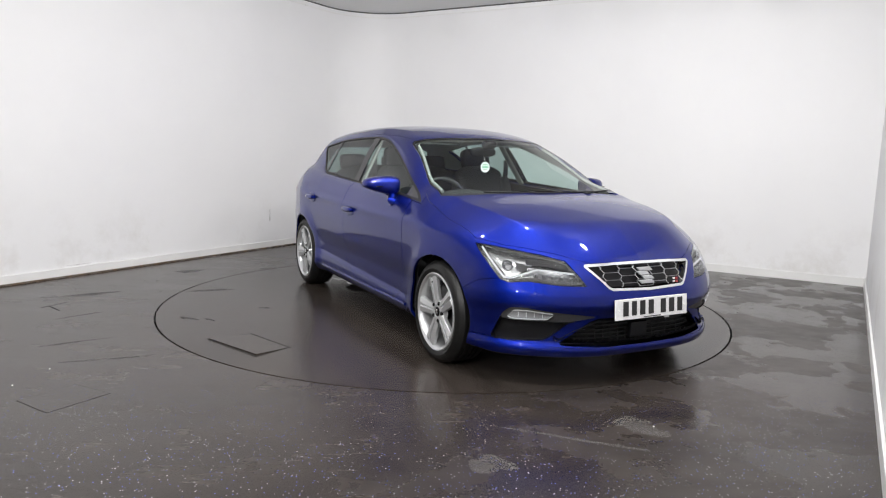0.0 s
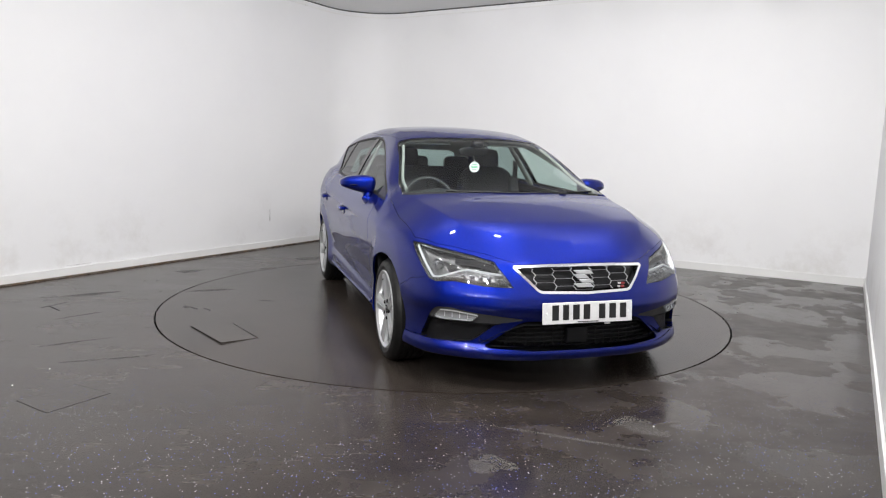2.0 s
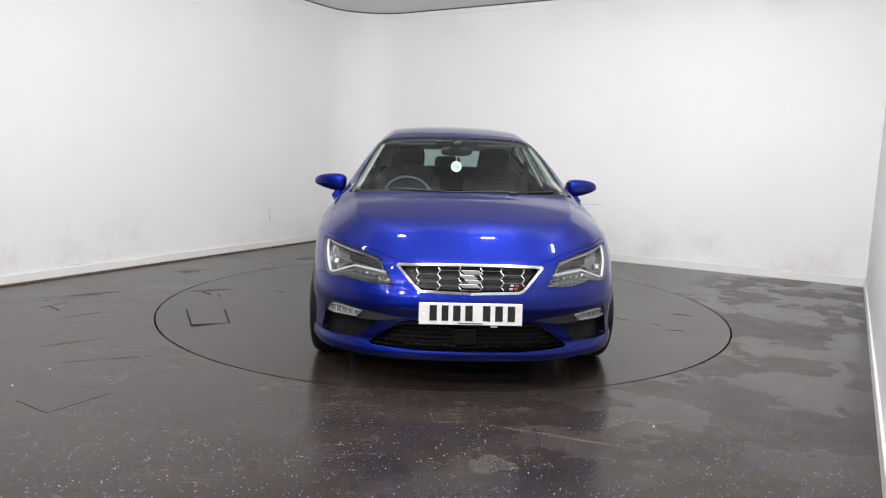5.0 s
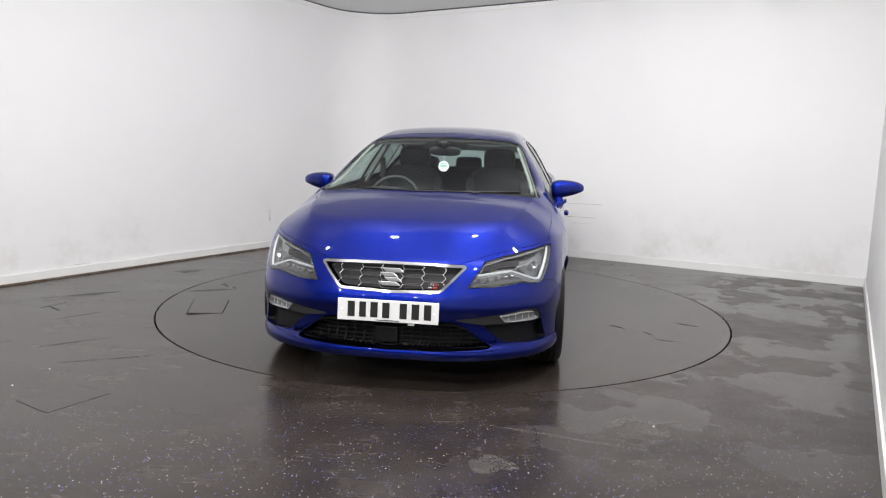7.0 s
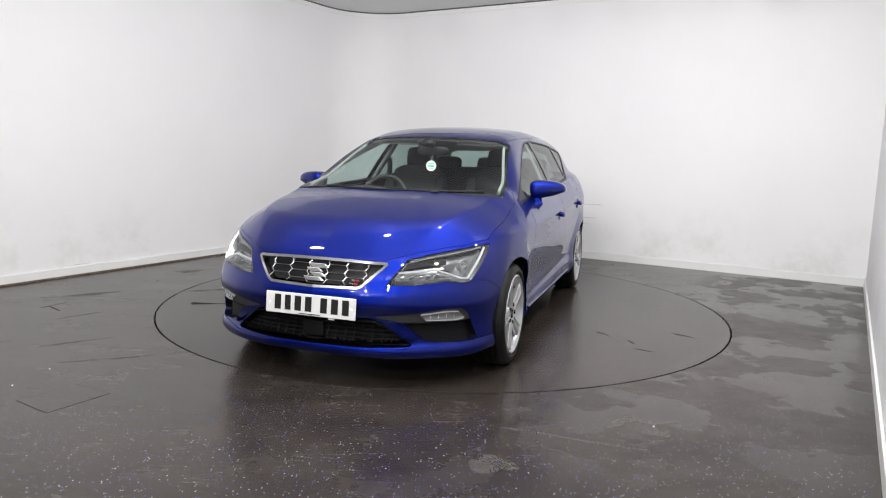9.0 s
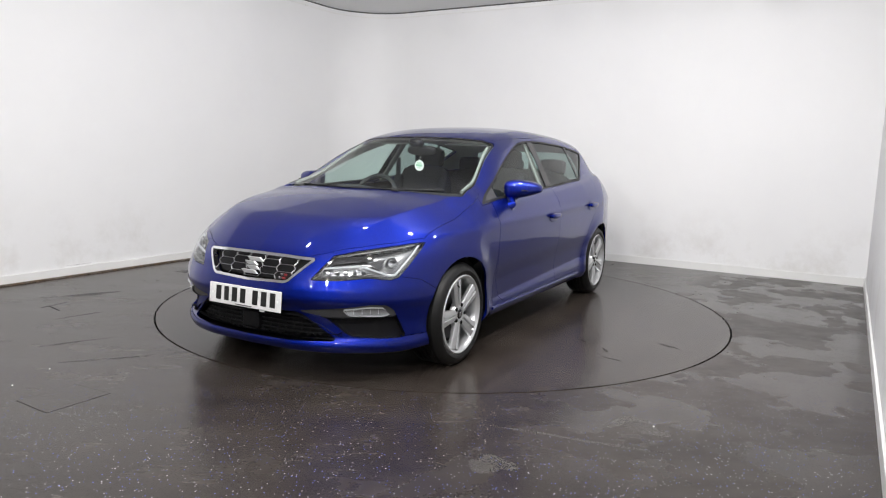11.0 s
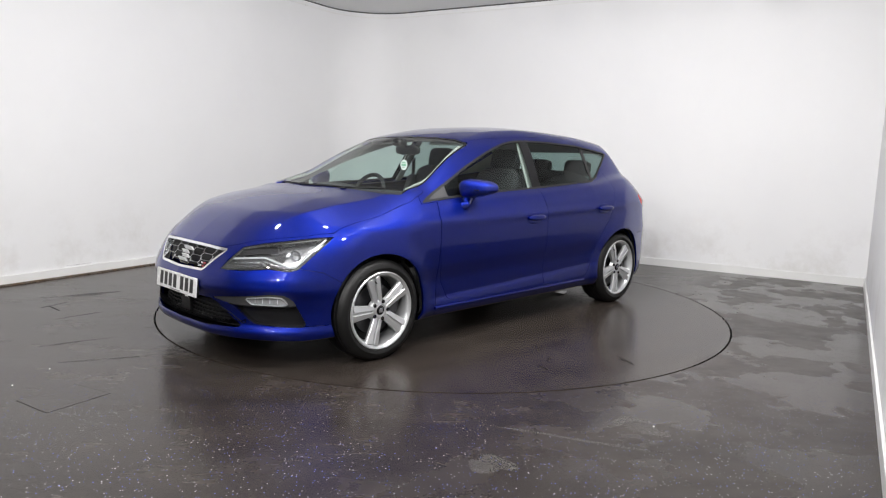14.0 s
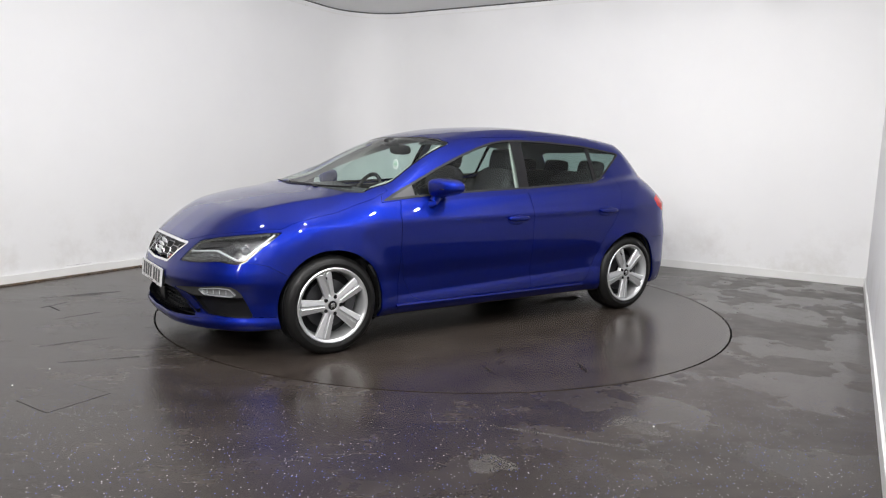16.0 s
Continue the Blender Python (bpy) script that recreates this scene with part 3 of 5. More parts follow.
BLADE = [(-1.26, 0.45), (-1.26, 0.388), (-1.115, 0.3675), (-1.00, 0.366), (-0.83, 0.370), (-0.76, 0.374), (-0.70, 0.45)]
FOGLAMP = [(-0.790, 0.385), (-0.829, 0.425), (-0.90, 0.428), (-1.040, 0.413), (-1.002, 0.380), (-0.834, 0.377)]
DOOR_FRONT = rounded([(0.815, 0.93), (0.40, 0.96), (-0.24, 0.99), (-0.250, 0.85), (-0.282, 0.272), (0.66, 0.262), (0.745, 0.30), (0.815, 0.42), (0.850, 0.62), (0.852, 0.84)], 0.02)
DOOR_REAR = rounded([(-0.25, 0.985), (-0.96, 1.03), (-1.10, 1.07), (-1.20, 1.13), (-1.20, 0.98), (-1.175, 0.91), (-1.120, 0.755), (-1.010, 0.61), (-0.925, 0.45), (-0.885, 0.34), (-0.83, 0.277), (-0.282, 0.272), (-0.250, 0.85)], 0.02)
BUMPER_SIDE = [(1.56, 0.05), (1.56, 0.44), (1.60, 0.50), (1.70, 0.560), (1.90, 0.60), (1.99, 0.735), (2.4, 0.80), (2.4, 0.05)]
WING = [(0.856, 0.10), (0.854, 0.60), (0.856, 0.84), (0.82, 0.925), (0.955, 0.912), (0.90, 1.05), (1.2, 1.2), (2.4, 1.2), (2.4, 0.05)]
ROOF_HALF = [(0.40, 0.0), (0.30, 0.45), (0.235, 0.545), (-0.4, 0.560), (-1.0, 0.535), (-1.40, 0.49), (-1.545, 0.45), (-1.56, 0.0)]
TAILGATE_HALF = [(0, 0.50), (0.40, 0.50), (0.56, 0.60), (0.60, 0.80), (0.62, 0.95), (0.57, 1.10), (0.50, 1.5), (0, 1.5)]
TAILLAMP = [(-1.630, 0.905), (-1.72, 0.938), (-2.4, 0.945), (-2.4, 0.79), (-1.78, 0.796), (-1.67, 0.845)]
REARBUMPER = [(0.0, 0.0), (1.2, 0.0), (1.2, 0.585), (0.0, 0.585)]


def twin(half, first=True):
    """Closes a half outline over the centre line, so that no cut falls on it. The mirrored coordinate is y."""
    k = 0 if first else 1
    flip = [(-p[0], p[1]) if first else (p[0], -p[1]) for p in half if p[k] > 1e-6]
    return list(half) + flip[::-1]


def front_coord(V):
    """Runs round the nose corner: grows from the centre to the side."""
    return (V[:, 1] - V[:, 0]) * 0.70711


def on_body(origin, way, reach=1.2):
    """The place where a line from inside the car comes out of the body."""
    lo, hi = 0.0, reach
    o, w = np.array(origin, float), np.array(way, float)
    for _ in range(30):
        m = (lo + hi) / 2
        p = o + w * m
        if body_f(p[0], p[1], p[2]) < 0:
            lo = m
        else:
            hi = m
    return o + w * (lo + hi) / 2


def corner_point(a, z, sink=0.0, side=1):
    """A place on the nose corner by its corner coordinate and height."""
    o = np.array([1.0, 1.0, 0]) * (0.55 if a > -0.99 else 0.45) + np.array([-a, a, 0]) * 0.70711
    o[2] = z
    p = on_body(o, (0.70711, 0.70711, 0), 1.6) - np.array([0.8, 0.6, 0]) * sink
    return Vector((p[0] + CAR_DX, p[1] * side + CAR_DY, p[2]))


def nose_point(y, z, sink=0.0):
    p = on_body((1.2, y, z), (1, 0, 0))
    return Vector((p[0] + CAR_DX - sink, y + CAR_DY, z))


def side_point(x, z, sink=0.0, side=1):
    p = on_body((x, 0.2, z), (0, 1, 0))
    return Vector((x + CAR_DX, (p[1] - sink) * side + CAR_DY, z))


def top_point(x, y, sink=0.0):
    p = on_body((x, y, 0.6), (0, 0, 1))
    return Vector((x + CAR_DX, y + CAR_DY, p[2] - sink))


def shift(mesh, vec):
    return mesh[0] + np.array(vec), mesh[1]


def sunk(mesh, d):
    """The patch moved inwards along the body's normal by d."""
    V, T = mesh
    e = 1e-3
    x, y, z = V.T
    g = np.stack([body_f(x + e, y, z) - body_f(x - e, y, z), body_f(x, y + e, z) - body_f(x, y - e, z), body_f(x, y, z + e) - body_f(x, y, z - e)], 1)
    g[:, 1] = np.where(y < 1e-5, 0, g[:, 1])
    g /= np.linalg.norm(g, axis=1)[:, None] + 1e-9
    W = V - g * d
    W[:, 1] = np.where(y < 1e-5, 0, np.maximum(W[:, 1], 0))
    return W, T


def build_body():
    gap = 0.0010

    def split(mesh, fn, width=gap):
        V, T = mesh
        g = fn(V)
        return clip_mesh(V, T, g + width), clip_mesh(V, T, -g + width)

    def pair(name, mesh, material, parent=car, label="", depth=0.014):
        a = shell(name, *mesh, material, parent, both=False, depth=depth, label=label)
        b = shell(name, *mesh, material, parent, both=False, mirror=True, depth=depth, label=label)
        return a, b

    rest = body_grid()
    for wx in (1.318, -1.318):
        _, rest = split(rest, lambda V: np.where(V[:, 1] > 0.35, np.hypot(V[:, 0] - wx, V[:, 2] - 0.305) - 0.336, 1.0), 0.0)
    under, rest = split(rest, lambda V: V[:, 2] - 0.196 + 0.012 * np.clip((V[:, 0] - 1.6) * 5, 0, 1), 0.0)
    shell("underbody", *under, M_BLACK, car, depth=0, label="black plastic underbody")
    # inner trim: pale lining above the belt, dark below
    cabin, _ = split(rest, lambda V: np.maximum(V[:, 0] - 1.05, -1.95 - V[:, 0]), 0.0)
    _, cabin = split(cabin, lambda V: np.where((V[:, 1] > 0.3), poly_sd(V[:, 0], V[:, 2], DLO), 1.0), 0.0)
    _, cabin = split(cabin, lambda V: np.where(V[:, 0] > 0.0, poly_sd(V[:, 1], V[:, 2], twin(WS_HALF)), 1.0), 0.0)
    _, cabin = split(cabin, lambda V: np.where(V[:, 0] < -1.2, poly_sd(V[:, 1], V[:, 2], twin(HATCH_HALF)), 1.0), 0.0)
    low, high = split(cabin, lambda V: V[:, 2] - BELT(V[:, 0]) - 0.01, 0.0)
    shell("headlining", *sunk(high, 0.028), M_LINER, car, depth=0, label="pale grey headlining and pillar trim")
    shell("door_trim", *sunk(low, 0.035), M_DASH, car, depth=0, label="dark grey inner door trim")
    # side windows
    dlo, rest = split(rest, lambda V: np.where(V[:, 1] > 0.3, poly_sd(V[:, 0], V[:, 2], DLO), 1.0), 0.0)
    inner, ring = split(dlo, lambda V: poly_sd(V[:, 0], V[:, 2], DLO) + 0.013, 0.0)
    pair("window_surround", ring, M_BLACK, label="black window surround", depth=0.01)
    tri_, inner = split(inner, lambda V: 0.695 + 0.05 * (V[:, 2] - 0.95) - V[:, 0], 0.0)
    pair("corner_trim", tri_, M_CORNER, label="dark grey corner trim", depth=0.004)
    front, inner = split(inner, lambda V: -0.195 - 0.20 * (V[:, 2] - 0.99) - V[:, 0], 0.0)
    post, inner = split(inner, lambda V: -0.285 - 0.22 * (V[:, 2] - 0.99) - V[:, 0], 0.0)
    pair("pillar_cover", post, M_GLOSSBLACK, label="gloss black door pillar", depth=0.004)
    rear, inner = split(inner, lambda V: -0.975 - 0.10 * (V[:, 2] - 1.03) - V[:, 0], 0.0)
    bar, quarter = split(inner, lambda V: -1.005 - 0.14 * (V[:, 2] - 1.03) - V[:, 0], 0.0)
    pair("window_divider", bar, M_GLOSSBLACK, depth=0.004)
    for nm, me in (("front_window", front), ("rear_window", rear), ("quarter_window", quarter)):
        for ob in pair(nm, sunk(me, 0.005), M_SIDEGLASS if nm == "front_window" else M_REARGLASS, label="green-tinted side window", depth=0):
            ob.visible_shadow = False
    # windscreen and rear screen
    ws, rest = split(rest, lambda V: np.where(V[:, 0] > 0.0, poly_sd(V[:, 1], V[:, 2], twin(WS_HALF)), 1.0), 0.001)
    clear, border = split(ws, lambda V: np.where(V[:, 2] < 1.004 - 0.05 * V[:, 1] ** 2, -1.0, poly_sd(V[:, 1], V[:, 2], twin(WS_HALF)) + 0.006), 0.0)
    lowband, clear = split(clear, lambda V: V[:, 2] - 1.004 + 0.05 * V[:, 1] ** 2, 0.0)
    ob = shell("windscreen", *sunk(clear, 0.002), M_WS, car, depth=0, label="clear green-tinted windscreen")
    ob.visible_shadow = False
    shell("windscreen_border", *border, M_GLOSSBLACK, car, depth=0.006, label="black windscreen edge")
    shell("scuttle", *sunk(lowband, 0.012), M_BLACK, car, depth=0.02, label="black plastic scuttle panel")
    hs, rest = split(rest, lambda V: np.where(V[:, 0] < -1.2, poly_sd(V[:, 1], V[:, 2], twin(HATCH_HALF)), 1.0), 0.001)
    ob = shell("rear_screen", *hs, M_REARGLASS, car, depth=0, label="tinted rear screen")
    ob.visible_shadow = False
    # nose openings
    nose = lambda V, poly: np.where(V[:, 0] > 1.6, poly_sd(V[:, 1], V[:, 2], twin(poly)), 1.0)
    gr, rest = split(rest, lambda V: nose(V, GRILLE_HALF), 0.0)
    gin, gframe = split(gr, lambda V: nose(V, GRILLE_HALF) + 0.013, 0.0)
    grille = shell("grille", *shift(gin, (-0.045, 0, 0)), M_GRILLE, car, depth=0, label="black radiator grille with a chrome frame")
    shell("grille_frame", *shift(gframe, (0.004, 0, 0)), M_CHROME, grille, depth=0.05, label="chrome frame")
    it, rest = split(rest, lambda V: nose(V, INTAKE_HALF), 0.0)
    intake = shell("lower_intake", *shift(it, (-0.07, 0, 0)), M_GRILLE, car, depth=-0.075, label="black lower air intake")
    corner = lambda V, poly: np.where((V[:, 0] > 1.4) & (V[:, 1] > 0.2), poly_sd(front_coord(V), V[:, 2], poly), 1.0)
    pk, rest = split(rest, lambda V: corner(V, rounded(POCKET, 0.02)), 0.0)
    blade, hollow = split(pk, lambda V: corner(V, BLADE), 0.0005)
    pair("lamp_pocket", sunk(hollow, 0.040), M_GRILLE, label="black fog lamp pocket", depth=-0.042)
    pair("pocket_blade", sunk(blade, 0.006), M_CORNER, label="dark grey blade that holds the fog lamp", depth=0.034)
    hl, rest = split(rest, lambda V: corner(V, HEADLIGHT), 0.001)
    # bonnet
    bn, rest = split(rest, lambda V: np.where(V[:, 2] > 0.62, poly_sd(V[:, 0], V[:, 1], twin(BONNET_HALF, False)), 1.0))
    shell("bonnet", *bn, M_PAINT, car, label="creased blue bonnet")
    # bumper, wings, doors
    bp, rest = split(rest, lambda V: poly_sd(V[:, 0], V[:, 2], BUMPER_SIDE))
    lip, bp = split(bp, lambda V: V[:, 2] - 0.232 - 0.03 * np.clip((V[:, 1] - 0.5) / 0.3, 0, 1), 0.001)
    shell("front_bumper", *bp, M_PAINT, car, label="blue front bumper")
    shell("bumper_lip", *sunk(lip, -0.004), M_PAINT, car, depth=0.034, label="blue splitter lip")
    dr, rest = split(rest, lambda V: np.where(V[:, 1] > 0.3, poly_sd(V[:, 0], V[:, 2], DOOR_FRONT), 1.0))
    pair("front_door", dr, M_PAINT, label="blue front door")
    dr, rest = split(rest, lambda V: np.where(V[:, 1] > 0.3, poly_sd(V[:, 0], V[:, 2], DOOR_REAR), 1.0))
    pair("rear_door", dr, M_PAINT, label="blue rear door")
    wg, rest = split(rest, lambda V: poly_sd(V[:, 0], V[:, 2], WING), 0.0012)
    pair("front_wing", wg, M_PAINT, label="blue front wing")
    rf, rest = split(rest, lambda V: np.where(V[:, 2] > 1.2, poly_sd(V[:, 0], V[:, 1], twin(ROOF_HALF, False)), 1.0), 0.001)
    shell("roof", *rf, M_PAINT, car, label="blue roof")
    tl, rest = split(rest, lambda V: np.maximum(poly_sd(V[:, 0], V[:, 2], TAILLAMP), 0.40 - V[:, 1]), 0.001)
    pair("tail_lamp", tl, M_TAIL, label="red tail lamp", depth=0.02)
    tg, rest = split(rest, lambda V: np.where(V[:, 0] < -1.45, poly_sd(V[:, 1], V[:, 2], twin(TAILGATE_HALF)), 1.0))
    shell("tailgate", *tg, M_PAINT, car, label="blue tailgate")
    rb, rest = split(rest, lambda V: np.where(V[:, 0] < -1.6, V[:, 2] - 0.585, 1.0))
    shell("rear_bumper", *rb, M_PAINT, car, label="blue rear bumper")
    pair("side_panel", rest, M_PAINT, label="blue sill, pillar and rear quarter panel")
    # head lamps
    for side in (1, -1):
        lens = shell("headlight", *sunk(hl, 0.001), M_LENS, car, both=False, mirror=side < 0, depth=0, label="clear headlight with an angular light guide")
        lens.visible_shadow = False
        shell("lamp_housing", *sunk(hl, 0.045), M_LAMPGREY, lens, both=False, mirror=side < 0, depth=-0.043, label="dark grey lamp housing")
        head_lamp(lens, side)
    for side in (1, -1):
        fog_lamp(pk, side, split, corner)
    return grille, intake


def ribbon(name, pts, width, thick, material, parent, label=""):
    """A flat bar through places, with its width upright."""
    bm = bmesh.new()
    rings = []
    for i, p in enumerate(pts):
        a, b = pts[max(0, i - 1)], pts[min(len(pts) - 1, i + 1)]
        d = (b - a).normalized()
        out = Vector((0.75, 0.66 * (1 if p.y > CAR_DY else -1), 0))
        if abs(p.y - CAR_DY) < 0.36:
            out = Vector((1, 0, 0))
        w = d.cross(out).normalized() * width / 2
        t = out * thick / 2
        rings.append([bm.verts.new(p + w + t), bm.verts.new(p - w + t), bm.verts.new(p - w - t), bm.verts.new(p + w - t)])
    for r, q in zip(rings, rings[1:]):
        for k in range(4):
            bm.faces.new((r[k], r[(k + 1) % 4], q[(k + 1) % 4], q[k]))
    bm.faces.new(rings[0])
    bm.faces.new(rings[-1][::-1])
    bmesh.ops.recalc_face_normals(bm, faces=bm.faces[:])
    return part(name, bm, material, parent, label)


def along_corner(pts, n, sink, side):
    out = []
    for (a0, z0), (a1, z1) in zip(pts, pts[1:]):
        for i in range(n):
            t = i / n
            out.append(corner_point(a0 + (a1 - a0) * t, z0 + (z1 - z0) * t, sink, side))
    out.append(corner_point(*pts[-1], sink, side))
    return out


def head_lamp(lens, side):
    guide = [(-1.125, 0.618), (-1.02, 0.628), (-0.935, 0.634), (-0.80, 0.588), (-0.765, 0.588), (-0.715, 0.635), (-0.615, 0.732)]
    ribbon("light_guide", along_corner(guide, 4, 0.016, side), 0.0080, 0.012, M_DRL, lens, "white angular light guide")
    ribbon("upper_trim", along_corner([(-1.06, 0.675), (-0.90, 0.700), (-0.64, 0.735)], 5, 0.022, side), 0.010, 0.02, M_LAMPGREY, lens, "satin grey upper trim")
    ribbon("lower_trim", along_corner([(-1.165, 0.572), (-1.03, 0.578), (-0.89, 0.588), (-0.79, 0.575)], 4, 0.020, side), 0.010, 0.02, M_LAMPGREY, lens)
    ribbon("inner_panel", along_corner([(-1.09, 0.645), (-0.99, 0.662), (-0.87, 0.668)], 4, 0.030, side), 0.030, 0.012, M_DARKMETAL, lens, "dark inner panel")
    ribbon("edge_trim", along_corner([(-1.150, 0.590), (-1.075, 0.664), (-0.95, 0.692), (-0.80, 0.713), (-0.64, 0.734)], 5, 0.012, side), 0.0028, 0.006, M_CHROME, lens, "thin chrome edge")
    # small bright reflector cells
    rnd = random.Random(5)
    for row, (a0, z0, a1, z1, n, w) in enumerate(((-1.03, 0.676, -0.70, 0.718, 8, 0.024), (-1.11, 0.592, -0.93, 0.604, 5, 0.020))):
        for i in range(n):
            t = i / (n - 1)
            p = corner_point(a0 + (a1 - a0) * t, z0 + (z1 - z0) * t, 0.030, side)
            bm = box_bm((0.020, w, 0.017), (0, 0, 0), 0.004, 1)
            for f in bm.faces:
                if f.normal.x > 0.9:
                    got = bmesh.ops.inset_individual(bm, faces=[f], thickness=0.003, depth=-0.006)
                    break
            moved(bm, Matrix.Translation(p) @ pose(0, 0, 0, 0, rnd.uniform(-8, 8), 40 * side))
            part("reflector_cell", bm, M_REFLECT, lens, "bright reflector cell")
    # large projector bowl in the outer corner
    p = corner_point(-0.775, 0.648, 0.032, side)
    bowl = lathe_bm([(0.030, 0.0), (0.028, 0.004), (0.022, -0.012), (0.010, -0.020), (0.0005, -0.021)], 24)
    moved(bowl, Matrix.Translation(p) @ pose(0, 0, 0, 0, 0, 42 * side) @ pose(0, 0, 0, 0, 90, 0) @ pose(0, 0, 0, 0, 0, 0))
    part("projector", bowl, M_REFLECT, lens, "round mirrored projector", smooth=True)
    wedge = prism_bm([(-0.05, 0.012), (0.05, 0.03), (0.012, -0.028)], 0.012, 0.002)
    q = corner_point(-0.86, 0.640, 0.030, side)
    moved(wedge, Matrix.Translation(q) @ pose(0, 0, 0, 0, 0, 45 * side) @ pose(0, 0, 0, 90, 0, 90) @ Matrix.Diagonal((side, 1, 1, 1)))
    part("reflector_wedge", wedge, M_LAMPGREY, lens, "faceted reflector")


def fog_lamp(pk, side, split, corner):
    lamp, _ = split(pk, lambda V: corner(V, rounded(FOGLAMP, 0.012)), 0.0)
    ob = shell("fog_lamp", *sunk(lamp, 0.001), M_LENS, car, both=False, mirror=side < 0, depth=0.004, label="clear slim fog lamp")
    shell("reflector", *sunk(lamp, 0.0045), M_FOG, ob, both=False, mirror=side < 0, depth=-0.013)
    for i in range(4):
        p = corner_point(-0.98 + 0.042 * i, 0.404, 0.003, side)
        part("lamp_rib", moved(box_bm((0.004, 0.003, 0.030), (0, 0, 0)), Matrix.Translation(p) @ pose(0, 0, 0, 0, 0, 45 * side)), M_DRL, ob)


M_PILLAR = plain("grey_pillar_lining", (0.22, 0.23, 0.215), 0.8, grain=0.1, scale=200)
M_CORNER = plain("grey_corner_plastic", (0.035, 0.035, 0.037), 0.5, grain=0.1, scale=200)
M_WIRE = plain("grille_wire_metal", (0.30, 0.30, 0.31), 0.35, metal=1.0)
M_GRILLE = plain("grille_black", (0.006, 0.006, 0.007), 0.45, grain=0.2, scale=200, spec=0.25)
M_REARGLASS = glass("privacy_glass", (0.42, 0.52, 0.50))
grille_ob, intake_ob = build_body()


def build_grille():
    # honeycomb of satin wires, flat cells in staggered columns
    flat, tip, high = 0.046, 0.062, 0.0185
    outline = np.array(twin(GRILLE_HALF))
    edges = set()
    for i in range(-6, 7):
        for j in range(-3, 4):
            cy, cz = i * (flat + tip), 0.602 + (j + (0.5 if i % 2 else 0.0)) * high * 2
            ring = [(cy - tip, cz), (cy - flat, cz + high), (cy + flat, cz + high), (cy + tip, cz), (cy + flat, cz - high), (cy - flat, cz - high)]
            for p, q in zip(ring, ring[1:] + ring[:1]):
                p, q = (round(p[0], 4), round(p[1], 4)), (round(q[0], 4), round(q[1], 4))
                edges.add((min(p, q), max(p, q)))
    for p, q in sorted(edges):
        mid = np.array([[p[0], q[0], (p[0] + q[0]) / 2], [p[1], q[1], (p[1] + q[1]) / 2]])
        if (poly_sd(mid[0], mid[1], outline) < -0.006).all():
            level = abs(p[1] - q[1]) < 1e-3
            ribbon("grille_wire", [nose_point(*p, 0.020), nose_point((p[0] + q[0]) / 2, (p[1] + q[1]) / 2, 0.020), nose_point(*q, 0.020)], 0.0020 if level else 0.0030, 0.008, M_WIRE if level else M_SATIN, grille_ob)
    # maker's badge as a plain block of slanted bars
    for k, (dz, w, dy) in enumerate(((0.032, 0.094, 0.006), (0.011, 0.070, -0.012), (-0.011, 0.070, 0.012), (-0.032, 0.094, -0.006))):
        out = [(-w / 2 + 0.012, -0.010), (w / 2 + 0.012, -0.010), (w / 2 - 0.012, 0.010), (-w / 2 - 0.012, 0.010)]
        bm = prism_bm(out, 0.012, 0.002)
        p = nose_point(0, 0.602 + dz, 0.012)
        moved(bm, Matrix.Translation(p + Vector((0, dy, 0))) @ pose(0, 0, 0, 90, 0, 90))
        part("badge_bar", bm, M_ALLOY, grille_ob, "chrome badge bar")
    # small model badge: a red and a bright block
    for dy, m in ((0.0, M_CHROME), (0.024, M_RED)):
        for dz in (0.0, 0.016):
            p = nose_point(0.205 + dy + dz * 0.4, 0.556 + dz, 0.010)
            part("trim_badge", moved(box_bm((0.006, 0.020, 0.012), (0, 0, 0), 0.002, 1), Matrix.Translation(p)), m, grille_ob)
    # mesh bars of the lower intake and a sensor box
    for z in (0.245, 0.268, 0.291, 0.314, 0.337, 0.360):
        half = 0.50 - (z - 0.235) * 1.2
        pts = [nose_point(-half + 2 * half * i / 12, z, 0.045) for i in range(13)]
        ribbon("intake_slat", pts, 0.006, 0.014, M_BLACK, intake_ob)
    for i in range(-9, 10):
        y = i * 0.05
        if abs(y) < 0.46:
            top = 0.37 if abs(y) < 0.33 else 0.37 - (abs(y) - 0.33) * 0.8
            pts = [nose_point(y, 0.238, 0.05), nose_point(y + 0.008, (0.238 + top) / 2, 0.05), nose_point(y, top, 0.05)]
            part("intake_bar", tube_bm(pts, 0.003, 5), M_BLACK, intake_ob)
    p = nose_point(-0.02, 0.300, 0.035)
    part("sensor_box", moved(box_bm((0.03, 0.12, 0.085), (0, 0, 0), 0.006, 2), Matrix.Translation(p)), M_GRILLE, intake_ob, "black sensor cover")


